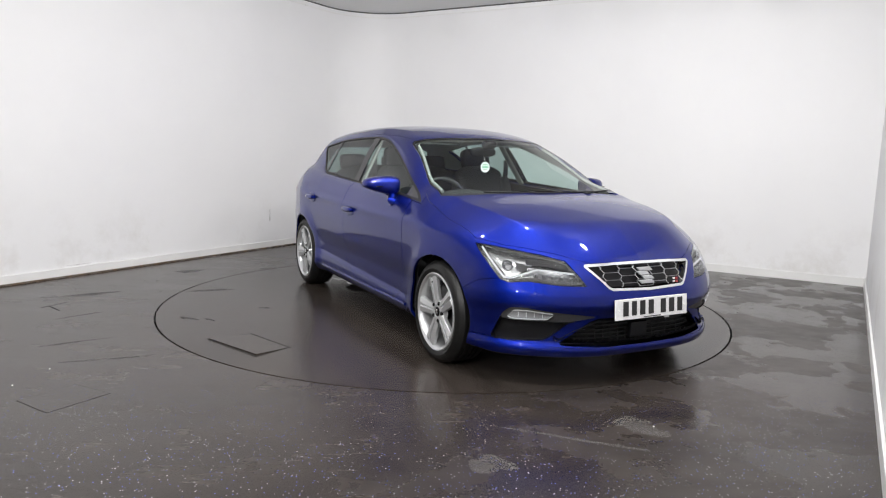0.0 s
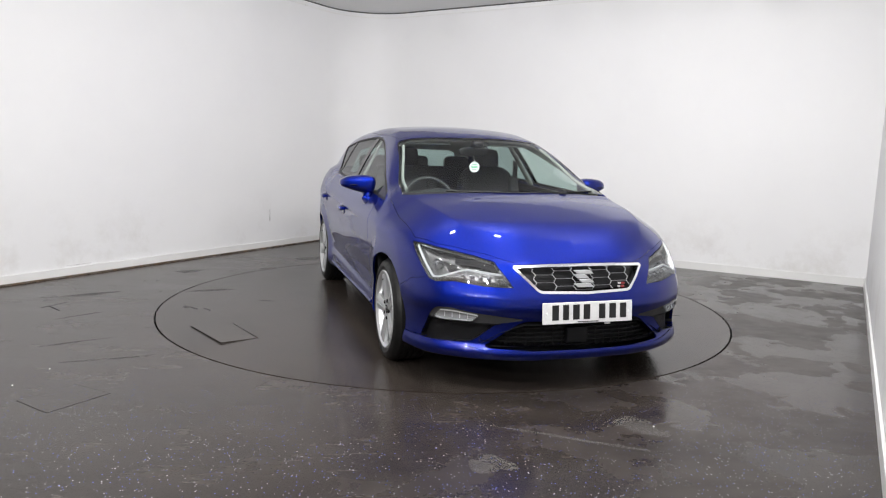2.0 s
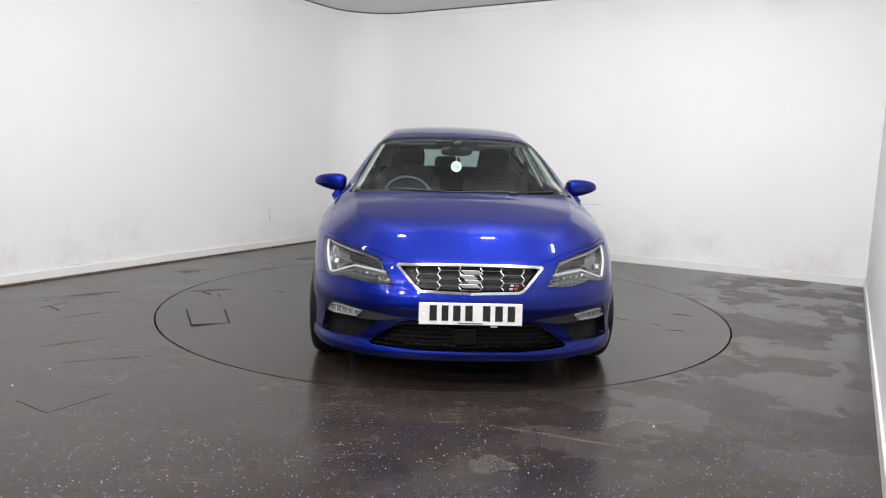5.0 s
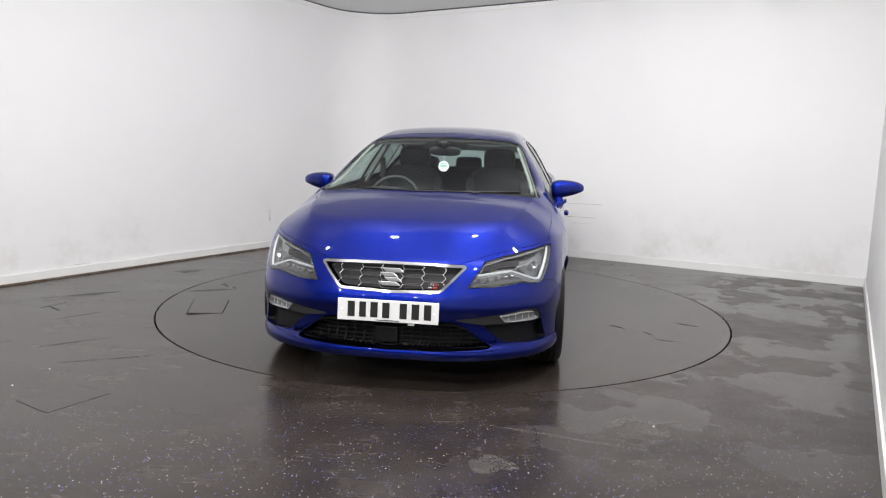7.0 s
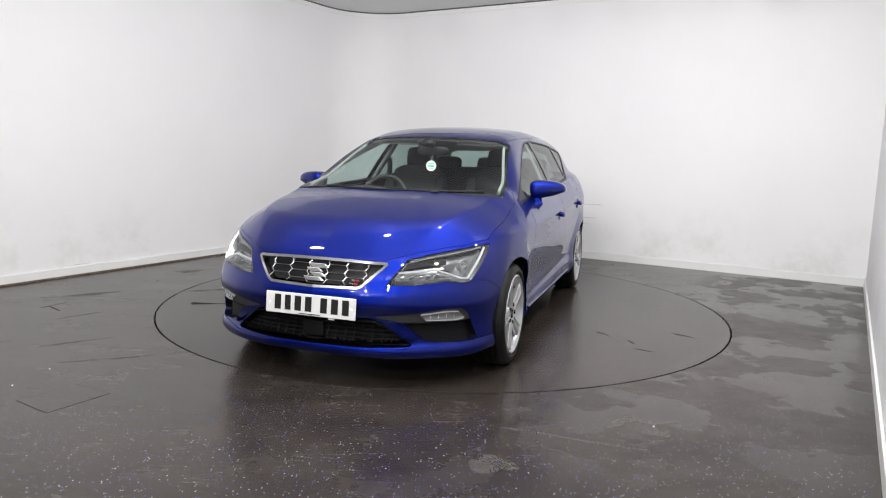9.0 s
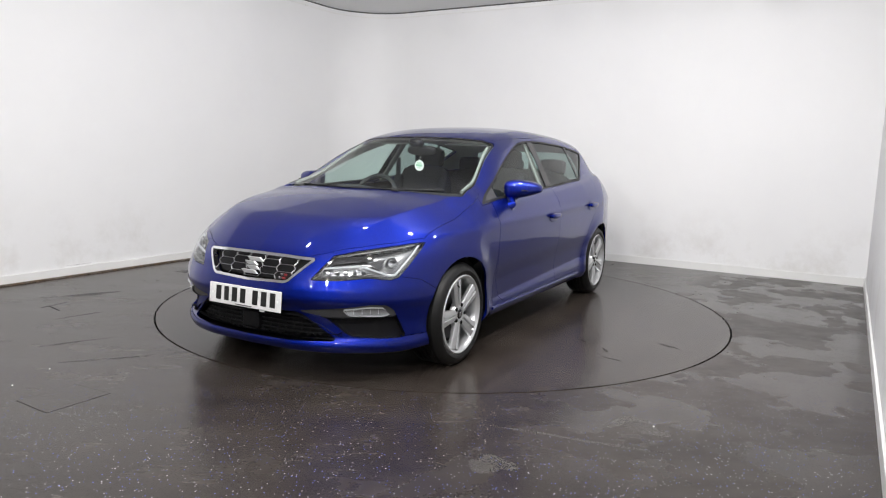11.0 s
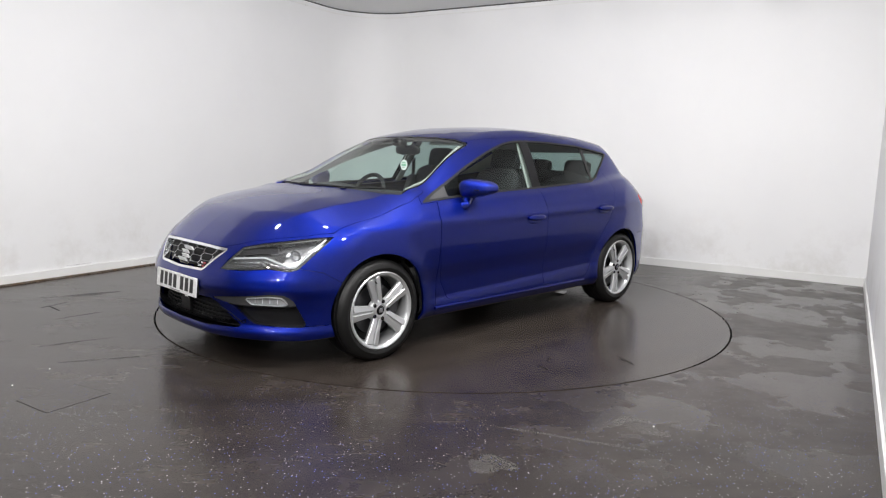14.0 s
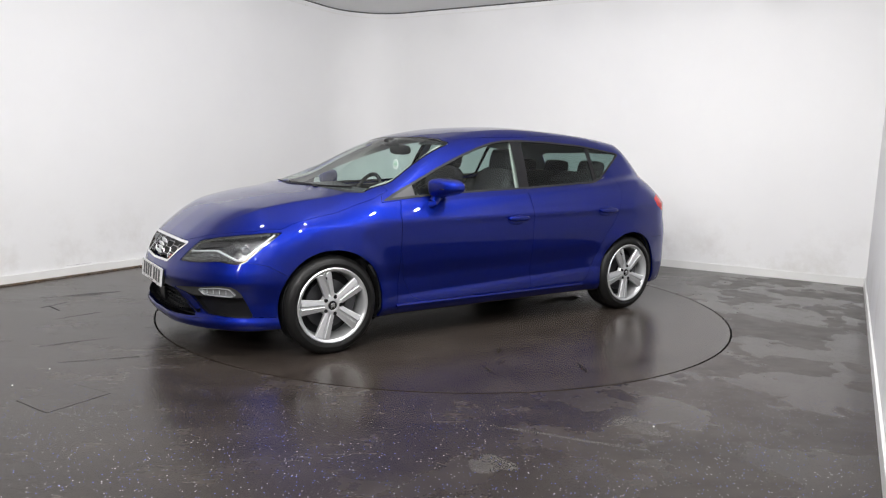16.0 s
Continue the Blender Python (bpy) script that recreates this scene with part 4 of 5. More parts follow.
def build_plate():
    pl = part("number_plate", moved(box_bm((0.008, 0.52, 0.111), (0, 0, 0), 0.003, 2), pose(CAR_DX + 2.156, CAR_DY, 0.4365, 0, -5, 0)), M_PLATE, car, "white front number plate with black bars")
    part("plate_holder", moved(box_bm((0.018, 0.50, 0.09), (0, 0, 0), 0.004, 1), pose(CAR_DX + 2.143, CAR_DY, 0.434, 0, -5, 0)), M_BLACK, car)
    x = -0.213
    for w in (0.050, 0.046, 0.050, 0.050, 0.0, 0.050, 0.052, 0.050):
        if w:
            part("plate_bar", moved(box_bm((0.002, w * 0.74, 0.077), (0.0050, x + w / 2, 0.004)), pose(CAR_DX + 2.156, CAR_DY, 0.4365, 0, -5, 0)), M_INK, pl, "black bar")
        x += w + 0.011 if w else 0.028
    part("plate_line", moved(box_bm((0.002, 0.12, 0.004), (0.0050, 0, -0.047)), pose(CAR_DX + 2.156, CAR_DY, 0.4365, 0, -5, 0)), M_INK, pl)
    for y in (-0.236, 0.236):
        part("plate_screw", moved(lathe_bm([(0.0005, 0.003), (0.006, 0.003), (0.007, 0.0)], 12), pose(CAR_DX + 2.160, CAR_DY + y, 0.436, 0, 85, 0)), M_WHITEPL, pl)
    part("plate_clip", moved(box_bm((0.006, 0.034, 0.012), (0, 0, 0), 0.001, 1), pose(CAR_DX + 2.151, CAR_DY + 0.12, 0.374)), M_WHITEPL, pl)


def superpod(rx, ry, rz, n=2.6, seg=24):
    bm = bmesh.new()
    bmesh.ops.create_uvsphere(bm, u_segments=seg * 2, v_segments=seg, radius=1.0)
    for v in bm.verts:
        c = v.co
        k = (abs(c.x) ** n + abs(c.y) ** n + abs(c.z) ** n) ** (-1 / n)
        v.co = Vector((c.x * k * rx, c.y * k * ry, c.z * k * rz))
    return bm


def build_mirror(side):
    bm = superpod(0.092, 0.116, 0.076, 3.2)
    for v in bm.verts:
        y = v.co.y / 0.116
        # a wedge: the underside rises towards the outer tip, the back is flat
        out = min(1.0, max(0.0, (y + 1) / 2))
        v.co.z *= (1.12 - 0.80 * out ** 1.2) if v.co.z < 0 else (0.78 - 0.22 * out ** 2.5)
        v.co.x *= 1.0 - 0.25 * out ** 2
        v.co.z -= 0.006 * out
        v.co.x -= 0.034 * y
        if v.co.x < -0.045:
            v.co.x = -0.045 + (v.co.x + 0.045) * 0.25
    at = Vector((CAR_DX + 0.510, CAR_DY + side * 0.906, 1.012))
    m = Matrix.Translation(at) @ Matrix.Diagonal((1, side, 1, 1))
    low = bm.copy()
    bmesh.ops.bisect_plane(bm, geom=bm.verts[:] + bm.edges[:] + bm.faces[:], plane_co=(0, 0, -0.020), plane_no=(0, -0.08, -1), clear_outer=True)
    bmesh.ops.bisect_plane(low, geom=low.verts[:] + low.edges[:] + low.faces[:], plane_co=(0, 0, -0.020), plane_no=(0, -0.08, -1), clear_inner=True)
    for v in low.verts:
        v.co *= 0.985
    cap = part("door_mirror", moved(bm, m), M_PAINT, car, "blue door mirror on a slim arm", smooth=True)
    part("mirror_underside", moved(low, m), M_PAINT, cap, smooth=True)
    part("mirror_glass", moved(superpod(0.004, 0.088, 0.036, 3, 10), Matrix.Translation(at + Vector((-0.056, 0, 0.002))) @ pose(0, 0, 0, 0, 0, 8 * side)), M_CHROME, cap, "mirror glass", smooth=True)
    root = side_point(0.600, 0.895, 0.004, side)
    pts = [at + Vector((0.012, -0.055 * side, -0.030)), at + Vector((0.035, -0.075 * side, -0.065)), root + Vector((0.0, 0.01 * side, 0.012)), root]
    st = tube_bm(pts, [0.050, 0.036, 0.030, 0.036], 12)
    part("mirror_arm", st, M_PAINT, cap, "blue mirror arm", smooth=True)
    part("indicator", moved(box_bm((0.012, 0.11, 0.007), (0, 0, 0), 0.002, 1), Matrix.Translation(at + Vector((0.074, 0.012 * side, -0.012))) @ pose(0, 0, 0, 0, 0, -14 * side)), M_GLOSSBLACK, cap, "slim indicator strip")


def build_handle(x, z, side):
    p = side_point(x, z, 0, side)
    bm = superpod(0.096, 0.018, 0.021, 2.6, 14)
    h = part("door_handle", moved(bm, Matrix.Translation(p + Vector((0, 0.022 * side, 0.004)))), M_PAINT, car, "blue door handle", smooth=True)
    part("handle_recess", moved(superpod(0.080, 0.004, 0.042, 2.4, 10), Matrix.Translation(p + Vector((0.01, 0.0, 0)))), M_PAINT, h, smooth=True)
    for dx in (-0.078, 0.078):
        part("handle_foot", moved(box_bm((0.022, 0.03, 0.020), (0, 0, 0), 0.004, 1), Matrix.Translation(p + Vector((dx, 0.010 * side, 0.004)))), M_PAINT, h)


def build_wheel():
    """A wheel about the y axis, its outer face towards +y, centre at the origin."""
    R = 0.302
    prof = [(0.226, 0.098), (0.238, 0.108), (0.256, 0.1125), (0.278, 0.106), (0.292, 0.094), (0.299, 0.078)]
    tread = []
    for h in (0.066, 0.030, -0.002, -0.034, -0.066):
        tread += [(R, h + 0.013), (R, h - 0.011), (R - 0.007, h - 0.012), (R - 0.007, h - 0.018)]
    tread = [(r, min(0.074, max(-0.082, h))) for r, h in tread]
    back = [(0.293, -0.094), (0.278, -0.106), (0.256, -0.1125), (0.222, -0.098), (0.215, 0.0)]
    turn = pose(0, 0, 0, -90, 0, 0)
    w = part("wheel", moved(lathe_bm([(0.0005, -0.01), (0.198, -0.01), (0.198, -0.03), (0.0005, -0.03)], 40), turn), M_BLACK)
    part("tyre", moved(lathe_bm(prof + tread + back, 96, True), turn), M_RUBBER, w, "black road tyre", smooth=True, angle=30)
    rimp = [(0.230, 0.100), (0.233, 0.106), (0.227, 0.111), (0.216, 0.107), (0.207, 0.092), (0.200, 0.060), (0.196, 0.0), (0.205, -0.09), (0.222, -0.098), (0.226, -0.092), (0.212, -0.02), (0.214, 0.06), (0.222, 0.09)]
    part("rim", moved(lathe_bm(rimp, 96, True), turn), M_ALLOY, w, "silver five-spoke alloy rim", smooth=True)
    # five broad spokes, each split by a groove
    for i in range(5):
        for s in (-1, 1):
            out = [(0.050, s * 0.005), (0.095, s * 0.006), (0.205, s * 0.009), (0.212, s * 0.050), (0.150, s * 0.042), (0.090, s * 0.035), (0.050, s * 0.032)]
            bm = prism_bm(out if s > 0 else out[::-1], 0.030, 0.003)
            for v in bm.verts:
                r = v.co.x
                v.co.z += 0.078 - 0.012 * ((0.2 - r) / 0.15) - 0.20 * max(0, abs(v.co.y) - 0.012) * (1 if v.co.z > 0.01 else 0)
            moved(bm, turn @ pose(0, 0, 0, 0, 0, 90 + 72 * i))
            part("spoke", bm, M_ALLOY, w)
        gro = prism_bm([(0.055, -0.006), (0.206, -0.010), (0.206, 0.010), (0.055, 0.006)], 0.020)
        for v in gro.verts:
            v.co.z += 0.074 - 0.012 * ((0.2 - v.co.x) / 0.15)
        part("spoke_groove", moved(gro, turn @ pose(0, 0, 0, 0, 0, 90 + 72 * i)), M_ALLOY, w)
    part("hub", moved(lathe_bm([(0.0005, 0.090), (0.030, 0.090), (0.034, 0.087), (0.036, 0.094), (0.058, 0.094), (0.068, 0.086), (0.075, 0.060)], 40), turn), M_ALLOY, w, smooth=True)
    part("hub_cap", moved(lathe_bm([(0.0005, 0.0965), (0.024, 0.096), (0.029, 0.092)], 28), turn), M_GLOSSBLACK, w, "dark hub cap with a bright mark")
    part("cap_mark", moved(box_bm((0.026, 0.003, 0.026), (0, 0.097, 0), 0.001, 1), pose(0, 0, 0, 0, 20, 0)), M_CHROME, w)
    for i in range(5):
        a = radians(90 + 36 + 72 * i)
        part("wheel_bolt", moved(lathe_bm([(0.0005, 0.086), (0.010, 0.086), (0.0125, 0.082), (0.0125, 0.06)], 10), turn @ Matrix.Translation((0.054 * math.cos(a), 0.054 * math.sin(a), 0.0125))), M_GLOSSBLACK, w, "dark wheel bolt")
    part("brake_disc", moved(lathe_bm([(0.06, 0.030), (0.150, 0.030), (0.150, 0.006), (0.06, 0.006)], 48, True), turn), M_DARKMETAL, w, "dark steel brake disc", smooth=True)
    part("brake_caliper", box_bm((0.07, 0.05, 0.15), (-0.135, 0.024, 0.03), 0.012, 2), M_DARKMETAL, w, "brake caliper")
    part("valve", moved(tube_bm([(0, 0, 0), (0, 0.02, -0.012)], 0.004, 6), Matrix.Translation((0.10, 0.092, 0.155))), M_BLACK, w)
    return w


def place_wheels():
    z = 0.302
    first = build_wheel()
    spots = [(1.318, 0.780, -19), (-1.318, 0.776, -7), (1.318, -0.780, -20), (-1.318, -0.776, -10)]
    for i, (x, y, spin) in enumerate(spots):
        m = Matrix.Translation((CAR_DX + x, CAR_DY + y, z)) @ (pose(0, 0, 0, 0, 0, 180) if y < 0 else Matrix()) @ pose(0, 0, 0, 0, spin, 0)
        w = first if i == 0 else copy_thing(first, m)
        w.parent = car
        w.matrix_basis = m
        w["label"] = "silver five-spoke alloy wheel with a black tyre"
        # liner of the wheel arch
        s = 1 if y > 0 else -1
        bm = bmesh.new()
        rows = []
        for yy in (0.50, 0.58, 0.68, 0.76, 0.822):
            rows.append([bm.verts.new((x + 0.344 * math.cos(radians(a)), s * yy, 0.305 + 0.344 * math.sin(radians(a)))) for a in range(-24, 205, 6)])
        for r, q in zip(rows, rows[1:]):
            for k in range(len(r) - 1):
                bm.faces.new((r[k], r[k + 1], q[k + 1], q[k]))
        bm.faces.new(rows[0])
        part("arch_liner", moved(bm, Matrix.Translation((CAR_DX, CAR_DY, 0))), M_GAP, car, "black wheel arch liner", smooth=True)


def cushion(size, bevel, at, turn=None):
    bm = superpod(size[0] / 2, size[1] / 2, size[2] / 2, 5.0, 14)
    return moved(bm, Matrix.Translation(at) @ (turn or Matrix()))


def build_seat(x, y):
    o = Vector((CAR_DX + x, CAR_DY + y, 0))
    st = part("front_seat", cushion((0.52, 0.50, 0.16), 0.04, o + Vector((0.10, 0, 0.50)), pose(0, 0, 0, 0, -8, 0)), M_DARK, car, "dark cloth front seat", smooth=True)
    part("backrest", cushion((0.13, 0.48, 0.62), 0.05, o + Vector((-0.22, 0, 0.82)), pose(0, 0, 0, 0, -17, 0)), M_DARK, st, smooth=True)
    for s in (-1, 1):
        part("bolster", cushion((0.15, 0.09, 0.48), 0.04, o + Vector((-0.17, s * 0.22, 0.80)), pose(0, 0, 0, 0, -17, 0)), M_DARK, st, smooth=True)
        part("headrest_post", tube_bm([o + Vector((-0.30, s * 0.06, 1.08)), o + Vector((-0.335, s * 0.06, 1.17))], 0.006, 8), M_SATIN, st)
    part("headrest", cushion((0.10, 0.26, 0.17), 0.05, o + Vector((-0.345, 0, 1.185)), pose(0, 0, 0, 0, -12, 0)), M_DARK, st, smooth=True)


def build_cabin():
    o = Vector((CAR_DX, CAR_DY, 0))
    part("cabin_floor", box_bm((2.9, 1.50, 0.04), o + Vector((-0.35, 0, 0.27))), M_DARK, car, "dark cabin carpet")
    part("bulkhead", box_bm((0.04, 1.55, 0.62), o + Vector((1.06, 0, 0.60))), M_DASH, car)
    # dashboard as a swept section
    sec = [(1.06, 0.955), (0.88, 0.965), (0.70, 0.960), (0.60, 0.935), (0.565, 0.86), (0.62, 0.70), (0.72, 0.55), (1.06, 0.50)]
    bm = bmesh.new()
    rings = []
    for i in range(17):
        y = -0.73 + 1.46 * i / 16
        hood = 0.030 * math.exp(-((y + 0.36) / 0.17) ** 2)
        rings.append([bm.verts.new((x + o.x - 0.10 * (abs(y) / 0.73) ** 3 * (x > 0.9), y + o.y, z + (hood if 0.59 < x < 0.75 else 0))) for x, z in sec])
    for r, q in zip(rings, rings[1:]):
        for k in range(len(sec)):
            bm.faces.new((r[k], r[(k + 1) % len(sec)], q[(k + 1) % len(sec)], q[k]))
    bmesh.ops.recalc_face_normals(bm, faces=bm.faces[:])
    dash = part("dashboard", bm, M_DASH, car, "dark grey dashboard", smooth=True, angle=50)
    part("centre_screen", moved(box_bm((0.02, 0.24, 0.13), (0, 0, 0), 0.004, 1), Matrix.Translation(o + Vector((0.565, 0.0, 0.875))) @ pose(0, 0, 0, 0, -12, 0)), M_GLOSSBLACK, dash, "dark centre screen")
    c = o + Vector((0.435, -0.36, 0.875))
    t = pose(0, 0, 0, 0, 66, 0)
    ring = [(0.185 * math.cos(2 * math.pi * i / 40), 0.185 * math.sin(2 * math.pi * i / 40), 0) for i in range(40)]
    sw = part("steering_wheel", moved(tube_bm(ring, 0.016, 10, True), Matrix.Translation(c) @ t), M_DASH, car, "black steering wheel on the far driver's side", smooth=True)
    sw["label"] = "black three-spoke steering wheel"
    part("wheel_hub", moved(superpod(0.06, 0.075, 0.025, 3, 12), Matrix.Translation(c) @ t), M_DASH, sw, smooth=True)
    for a in (0, 90, 180):
        b = box_bm((0.13, 0.035, 0.016), (0.115, 0, 0), 0.005, 1)
        part("wheel_spoke", moved(b, Matrix.Translation(c) @ t @ pose(0, 0, 0, 0, 0, a - 90)), M_SATIN if a != 90 else M_DASH, sw)
    build_seat(-0.05, 0.36)
    build_seat(-0.05, -0.36)
    bench = part("rear_seat", cushion((0.50, 1.26, 0.17), 0.05, o + Vector((-0.88, 0, 0.50))), M_DARK, car, "dark cloth rear bench", smooth=True)
    part("rear_backrest", cushion((0.15, 1.26, 0.62), 0.05, o + Vector((-1.20, 0, 0.80)), pose(0, 0, 0, 0, -18, 0)), M_DARK, bench, smooth=True)
    for y in (-0.42, 0.0, 0.42):
        part("rear_headrest", cushion((0.09, 0.25, 0.14), 0.04, o + Vector((-1.31, y, 1.125)), pose(0, 0, 0, 0, -12, 0)), M_DARK, bench, smooth=True)
    part("parcel_shelf", box_bm((0.42, 1.16, 0.02), o + Vector((-1.58, 0, 1.0))), M_DARK, car, "dark parcel shelf")
    mir = part("interior_mirror", moved(superpod(0.020, 0.118, 0.036, 3.2, 12), Matrix.Translation(o + Vector((0.335, 0.0, 1.245))) @ pose(0, 0, 0, 0, 10, 8)), M_BLACK, car, "black interior mirror", smooth=True)
    part("mirror_stem", tube_bm([o + Vector((0.345, 0, 1.265)), o + Vector((0.40, 0, 1.325))], 0.012, 8), M_BLACK, mir)
    part("camera_shroud", moved(superpod(0.05, 0.05, 0.03, 3, 10), Matrix.Translation(o + Vector((0.42, 0, 1.300)))), M_BLACK, mir, smooth=True)
    # round paper tag that hangs from the mirror
    tag = part("hanging_tag", moved(lathe_bm([(0.0005, 0.0015), (0.039, 0.0015), (0.039, -0.0015), (0.0005, -0.0015)], 32), Matrix.Translation(o + Vector((0.372, 0.0, 1.133))) @ pose(0, 0, 0, 0, 90, 0)), M_WHITEPL, car, "round white paper tag with green print")
    for dz, w, m in ((0.018, 0.040, M_GREENPR), (0.004, 0.050, M_GREENPR), (-0.004, 0.050, M_GREENPR), (-0.018, 0.030, M_INK)):
        part("tag_bar", box_bm((0.001, w, 0.006 if m is M_GREENPR else 0.003), o + Vector((0.374, 0, 1.133 + dz))), m, tag)
    part("tag_cord", tube_bm([o + Vector((0.372, 0, 1.172)), o + Vector((0.345, 0, 1.215))], 0.0015, 5), M_WHITEPL, tag)
    for s in (-1, 1):
        part("sun_visor", moved(box_bm((0.16, 0.36, 0.016), (0, 0, 0), 0.006, 1), Matrix.Translation(o + Vector((0.20, 0.34 * s, 1.312))) @ pose(0, 0, 0, 0, 14, 0)), M_PILLAR, car, "grey sun visor")
        part("belt_strap", box_bm((0.004, 0.045, 0.30), o + Vector((-0.30, 0.62 * s, 1.03))), M_DARK, car, "dark seat belt")
        part("inner_post", moved(box_bm((0.06, 0.02, 0.42), (0, 0, 0), 0.008, 1), Matrix.Translation(o + Vector((-0.265, 0.648 * s, 1.15))) @ pose(0, 0, 0, 29 * s, -12, 0)), M_PILLAR, car, "grey inner door post")


def build_wipers():
    for pts in ([(1.138, -0.05), (1.120, 0.20), (1.080, 0.42), (1.00, 0.60)], [(1.070, -0.46), (1.11, -0.28), (1.138, -0.08), (1.135, 0.06)]):
        line = [top_point(x + 0.062, y, -0.004) for x, y in pts]
        w = part("wiper", tube_bm(line, 0.005, 6), M_BLACK, car, "black windscreen wiper")
        part("wiper_blade", tube_bm([p + Vector((-0.012, 0, -0.002)) for p in line], 0.005, 5), M_RUBBER, w)
    for y in (-0.14, 0.32):
        p = top_point(1.185, y, -0.004)
        part("washer_jet", moved(box_bm((0.02, 0.05, 0.012), (0, 0, 0), 0.004, 1), Matrix.Translation(p)), M_BLACK, car)


def build_sills():
    for side in (1, -1):
        pts = [side_point(0.87 - 0.04 * i * 1.0, 0.252 + 0.0 * i, -0.003, side) for i in range(43)]
        part("sill_trim", tube_bm(pts, 0.010, 8), M_PAINT, car, "blue sill edge")


def build_pillar_trim():
    """Pale trim inside the windscreen's sides."""
    for side in (1, -1):
        pts = []
        for i in range(13):
            t = i / 12
            z, y = 0.995 + 0.285 * t, 0.668 - 0.118 * t - 0.012 * t * t
            p = on_body((0.0, y, z), (1, 0, 0), 1.6)
            pts.append(Vector((p[0] + CAR_DX - 0.060, (y + 0.004) * side + CAR_DY, z - 0.006)))
        part("pillar_trim", tube_bm(pts, 0.011, 10), M_PILLAR, car, "grey pillar trim", smooth=True)


build_grille()
build_plate()
build_pillar_trim()
for sd in (1, -1):
    build_mirror(sd)
    build_handle(-0.097, 0.785, sd)
    build_handle(-1.004, 0.820, sd)
place_wheels()
build_cabin()
build_wipers()
build_sills()


# ---- marks in the floor ----
def plate_on(name, corners, z, lift, material, parent=None, label="", thick=0.0014):
    """A thin cover plate by its corners in order; lift raises single corners."""
    lo = [(x, y, z) for x, y in corners]
    hi = [(x, y, z + thick + l) for (x, y), l in zip(corners, lift)]
    n = len(lo)
    faces = [tuple(range(n))[::-1], tuple(range(n, 2 * n))] + [(i, (i + 1) % n, (i + 1) % n + n, i + n) for i in range(n)]
    return link_mesh(name, lo + hi, faces, material, parent, label=label)


flap = plate_on("cover_flap", [(0.473, -1.964), (0.445, -1.691), (0.852, -1.548), (0.950, -1.771)], 0.0005, (0.006, 0.0, 0.0, 0.009), M_DISC, turntable, "loose rubber cover flap, one edge lifted", thick=0.0006)
plate_on("flap_gap", [(0.461, -1.976), (0.434, -1.683), (0.857, -1.536), (0.963, -1.777)], 0.0002, (0, 0, 0, 0), M_GAP, flap, thick=0.0002)
cover = plate_on("floor_cover", [(-2.019, 3.198), (-1.874, 3.448), (-1.640, 3.335), (-1.800, 3.060)], 0.0007, (0.0, 0.0, 0.0, 0.0), M_FLOOR, thick=0.0003)
tagged(cover, "rectangular rubber cover set into the dark floor", "floor cover")
plate_on("cover_gap", [(-2.024, 3.198), (-1.874, 3.453), (-1.636, 3.3355), (-1.7995, 3.056)], 0.0004, (0, 0, 0, 0), M_GAP, cover, thick=0.0002)


def stain(name, at, size, turn, seed, label, material):
    """A flat dried mark with an uneven edge."""
    rnd = random.Random(seed)
    n = 40
    ph = [rnd.uniform(0, 6.3) for _ in range(5)]
    verts = [(at[0], at[1], 0.0006)]
    for i in range(n):
        a = 2 * math.pi * i / n
        r = 1 + sum(0.34 / (k + 1) * math.sin((k + 2) * a + ph[k]) for k in range(5)) + rnd.uniform(-0.06, 0.06)
        x, y = r * size[0] / 2 * math.cos(a), r * size[1] / 2 * math.sin(a)
        c, q = math.cos(radians(turn)), math.sin(radians(turn))
        verts.append((at[0] + c * x - q * y, at[1] + q * x + c * y, 0.0006))
    ob = link_mesh(name, verts, [(0, 1 + i, 1 + (i + 1) % n) for i in range(n)], material)
    return tagged(ob, label, "stain") if label else ob


MARKS = ((31, (-0.15, -2.0), (0.16, 0.05), 30), (32, (-0.06, -1.87), (0.10, 0.03), 20), (33, (-0.29, -1.42), (0.12, 0.03), 70), (34, (0.51, 1.36), (0.12, 0.03), 60),
         (35, (0.66, 1.57), (0.09, 0.025), 40), (36, (0.83, 1.66), (0.10, 0.03), 80), (37, (0.32, 1.90), (0.22, 0.03), 65), (38, (0.60, -1.80), (0.30, 0.10), 15))
PUDDLES = ((41, (-0.95, 0.40), (0.42, 0.16), 10), (42, (-0.80, -0.46), (0.50, 0.12), 5), (43, (-1.25, -0.47), (0.20, 0.07), 20))
M_WET = plain("water_film", (0.016, 0.014, 0.013), 0.03, grain=0.0)
for sd, at, size, turn in MARKS:
    mark = stain("scuff_patch", at, size, turn, sd, "", M_SCRAPE)
    mark.parent = turntable
for sd, at, size, turn in PUDDLES:
    wet = stain("water_patch", at, size, turn, sd, "", M_WET)
    wet.parent = turntable
    wet["label"] = "thin shiny water film"
stain("dried_mark", (0.215, 2.66), (0.13, 0.22), 20, 3, "pale dried water mark on the dark floor", M_RESIDUE)
stain("dried_mark", (0.63, 2.92), (0.52, 0.035), -19.5, 8, "long pale dried streak on the dark floor", M_RESIDUE)
stain("dried_mark", (0.93, 3.10), (0.20, 0.20), 10, 5, "pale dried water mark on the dark floor", M_RESIDUE)
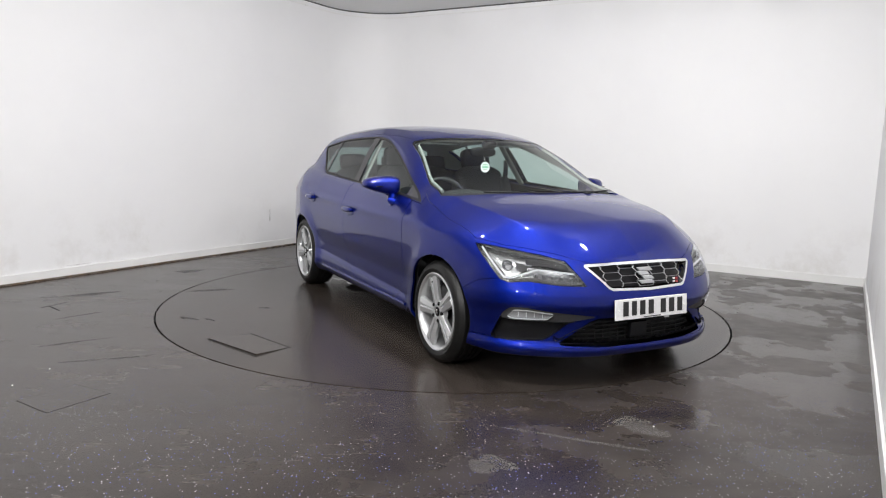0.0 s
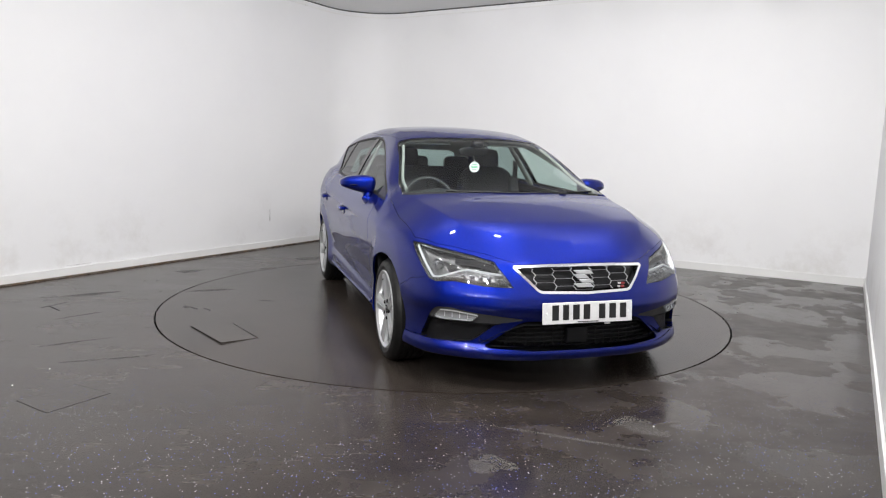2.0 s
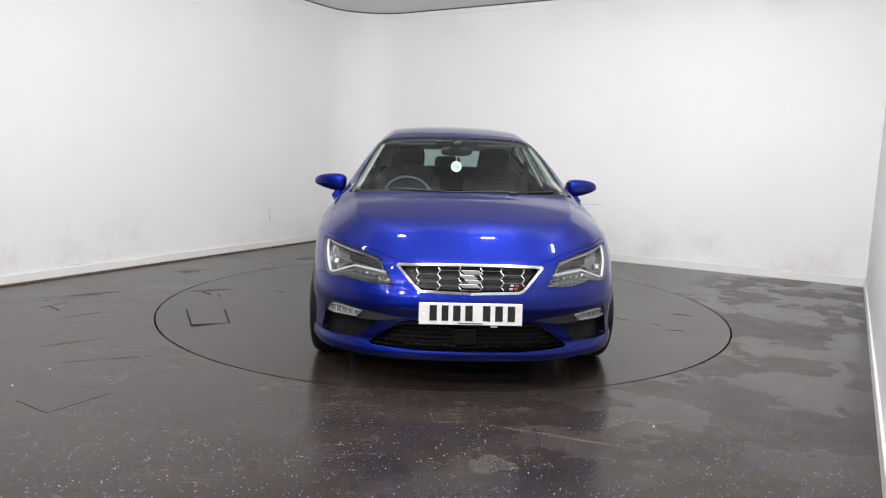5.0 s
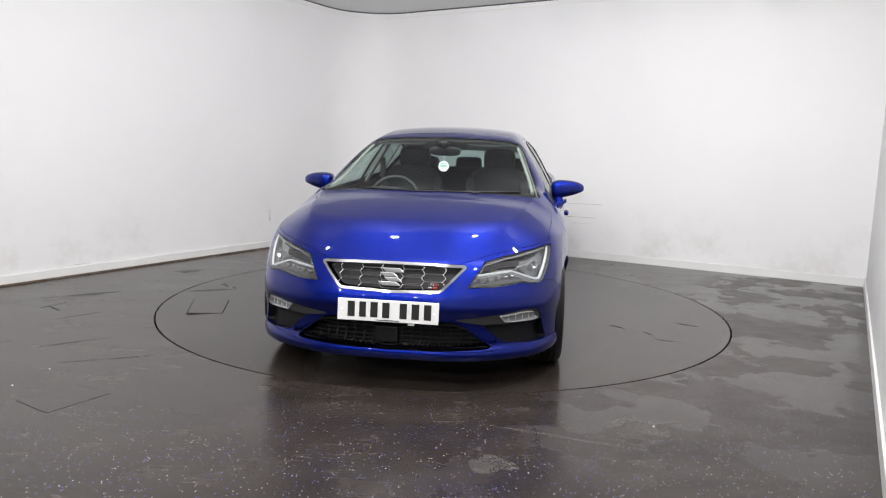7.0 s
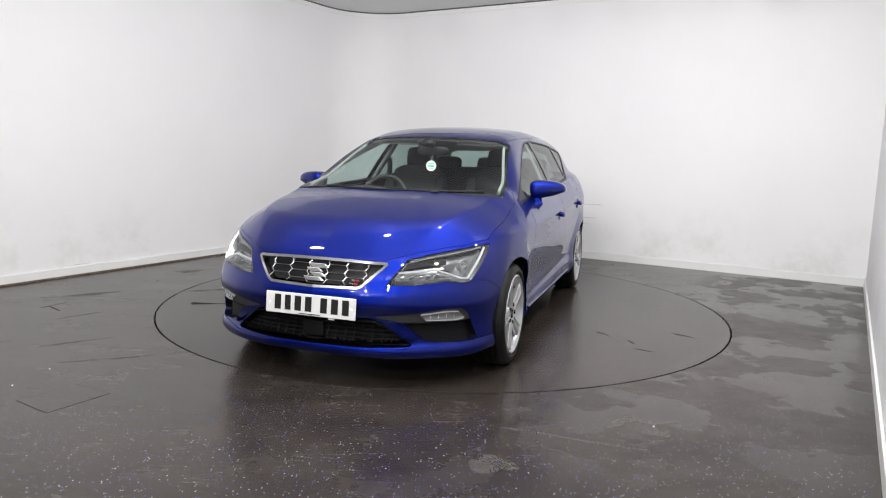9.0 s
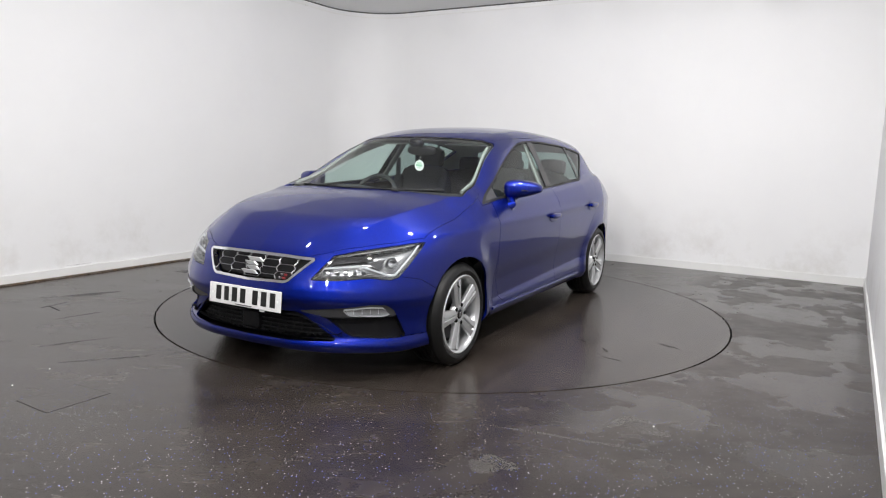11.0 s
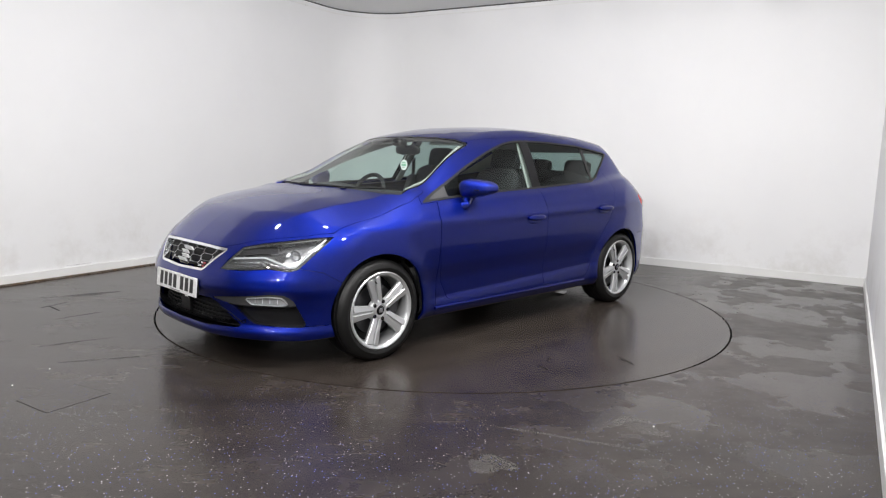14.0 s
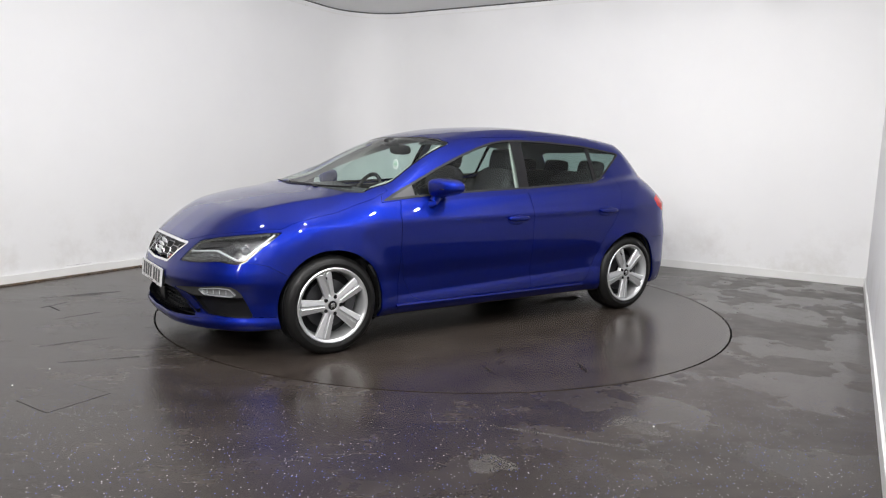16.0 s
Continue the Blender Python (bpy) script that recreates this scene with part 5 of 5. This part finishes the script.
for sd, at, size, turn in ((21, (-2.6, 4.9), (0.26, 0.03), 50), (22, (-2.3, 4.2), (0.35, 0.03), 35), (23, (-2.9, 5.6), (0.4, 0.10), 30), (24, (-2.0, 5.9), (0.5, 0.05), 25), (25, (-1.9, 3.9), (0.4, 0.04), 24), (26, (-2.5, 6.8), (0.35, 0.10), 40), (27, (-1.3, 7.9), (0.9, 0.2), 30)):
    stain("scrape_mark", at, size, turn, sd, "dark scraped streak on the damp floor", M_SCRAPE)
gr = strip("dirt_line", [(WALL_FAR - 0.75, WALL_L + 0.019), (WALL_NEAR, WALL_L + 0.019)], 0.0004, 0.016, -0.0, -0.014, M_DIRT)
tagged(gr, "brown dirt line along the foot of the wall", "dirt", kind="structure")


for crack in ([(-3.001, 5.092), (-2.994, 5.086), (-2.907, 5.302), (-2.912, 5.304)], [(-2.975, 5.150), (-2.965, 5.158), (-2.815, 5.026), (-2.822, 5.018)]):
    tagged(plate_on("floor_seam", crack, 0.0004, (0, 0, 0, 0), M_GAP, thick=0.0004), "thin dark open seam in the rubber floor", "seam")
rnd = random.Random(11)
for x, y in ((-2.133, 3.677), (1.001, 3.094), (-2.169, 3.404)):
    crumb = superpod(0.006 + 0.003 * rnd.random(), 0.004, 0.0025, 2.2, 4)
    tagged(part("crumb", moved(crumb, pose(x, y, 0.0024, 0, 0, rnd.uniform(0, 180))), M_WHITEPL), "tiny white crumb lying on the dark floor", "crumb")


def scuff(along, across, z0, z1, run, face):
    """A thin mark on a wall: face 0 on the far wall, 1 on the left wall."""
    if face == 0:
        v = [plan(WALL_FAR - 0.002, across, z0), plan(WALL_FAR - 0.002, across + run, z0 + 0.002), plan(WALL_FAR - 0.002, across + run, z1), plan(WALL_FAR - 0.002, across, z1 - 0.001)]
    else:
        v = [plan(along, WALL_L + 0.002, z0), plan(along + run, WALL_L + 0.002, z0 + 0.002), plan(along + run, WALL_L + 0.002, z1), plan(along, WALL_L + 0.002, z1 - 0.001)]
    ob = link_mesh("scuff_mark", v, [(0, 1, 2, 3)], M_SCUFF)
    tagged(ob, "faint grey scuff line on the white wall", "scuff")


for args in ((0, -3.01, 0.655, 0.661, 0.48, 0), (0, -3.0, 0.492, 0.499, 0.39, 0), (0, -2.9, 0.42, 0.424, 0.25, 0), (6.355, 0, 0.33, 0.48, 0.010, 1), (3.74, 0, 0.10, 0.105, 0.25, 1)):
    scuff(*args)

def motions():
    rows = []
    for i in range(65):
        t = i * 0.25
        rows.append((t, Matrix.Translation((*TABLE, 0)) @ pose(0, 0, 0, 0, 0, SPIN0 + SPIN * t - 90)))
    walk(car, rows)
    walk(turntable, rows)


motions()
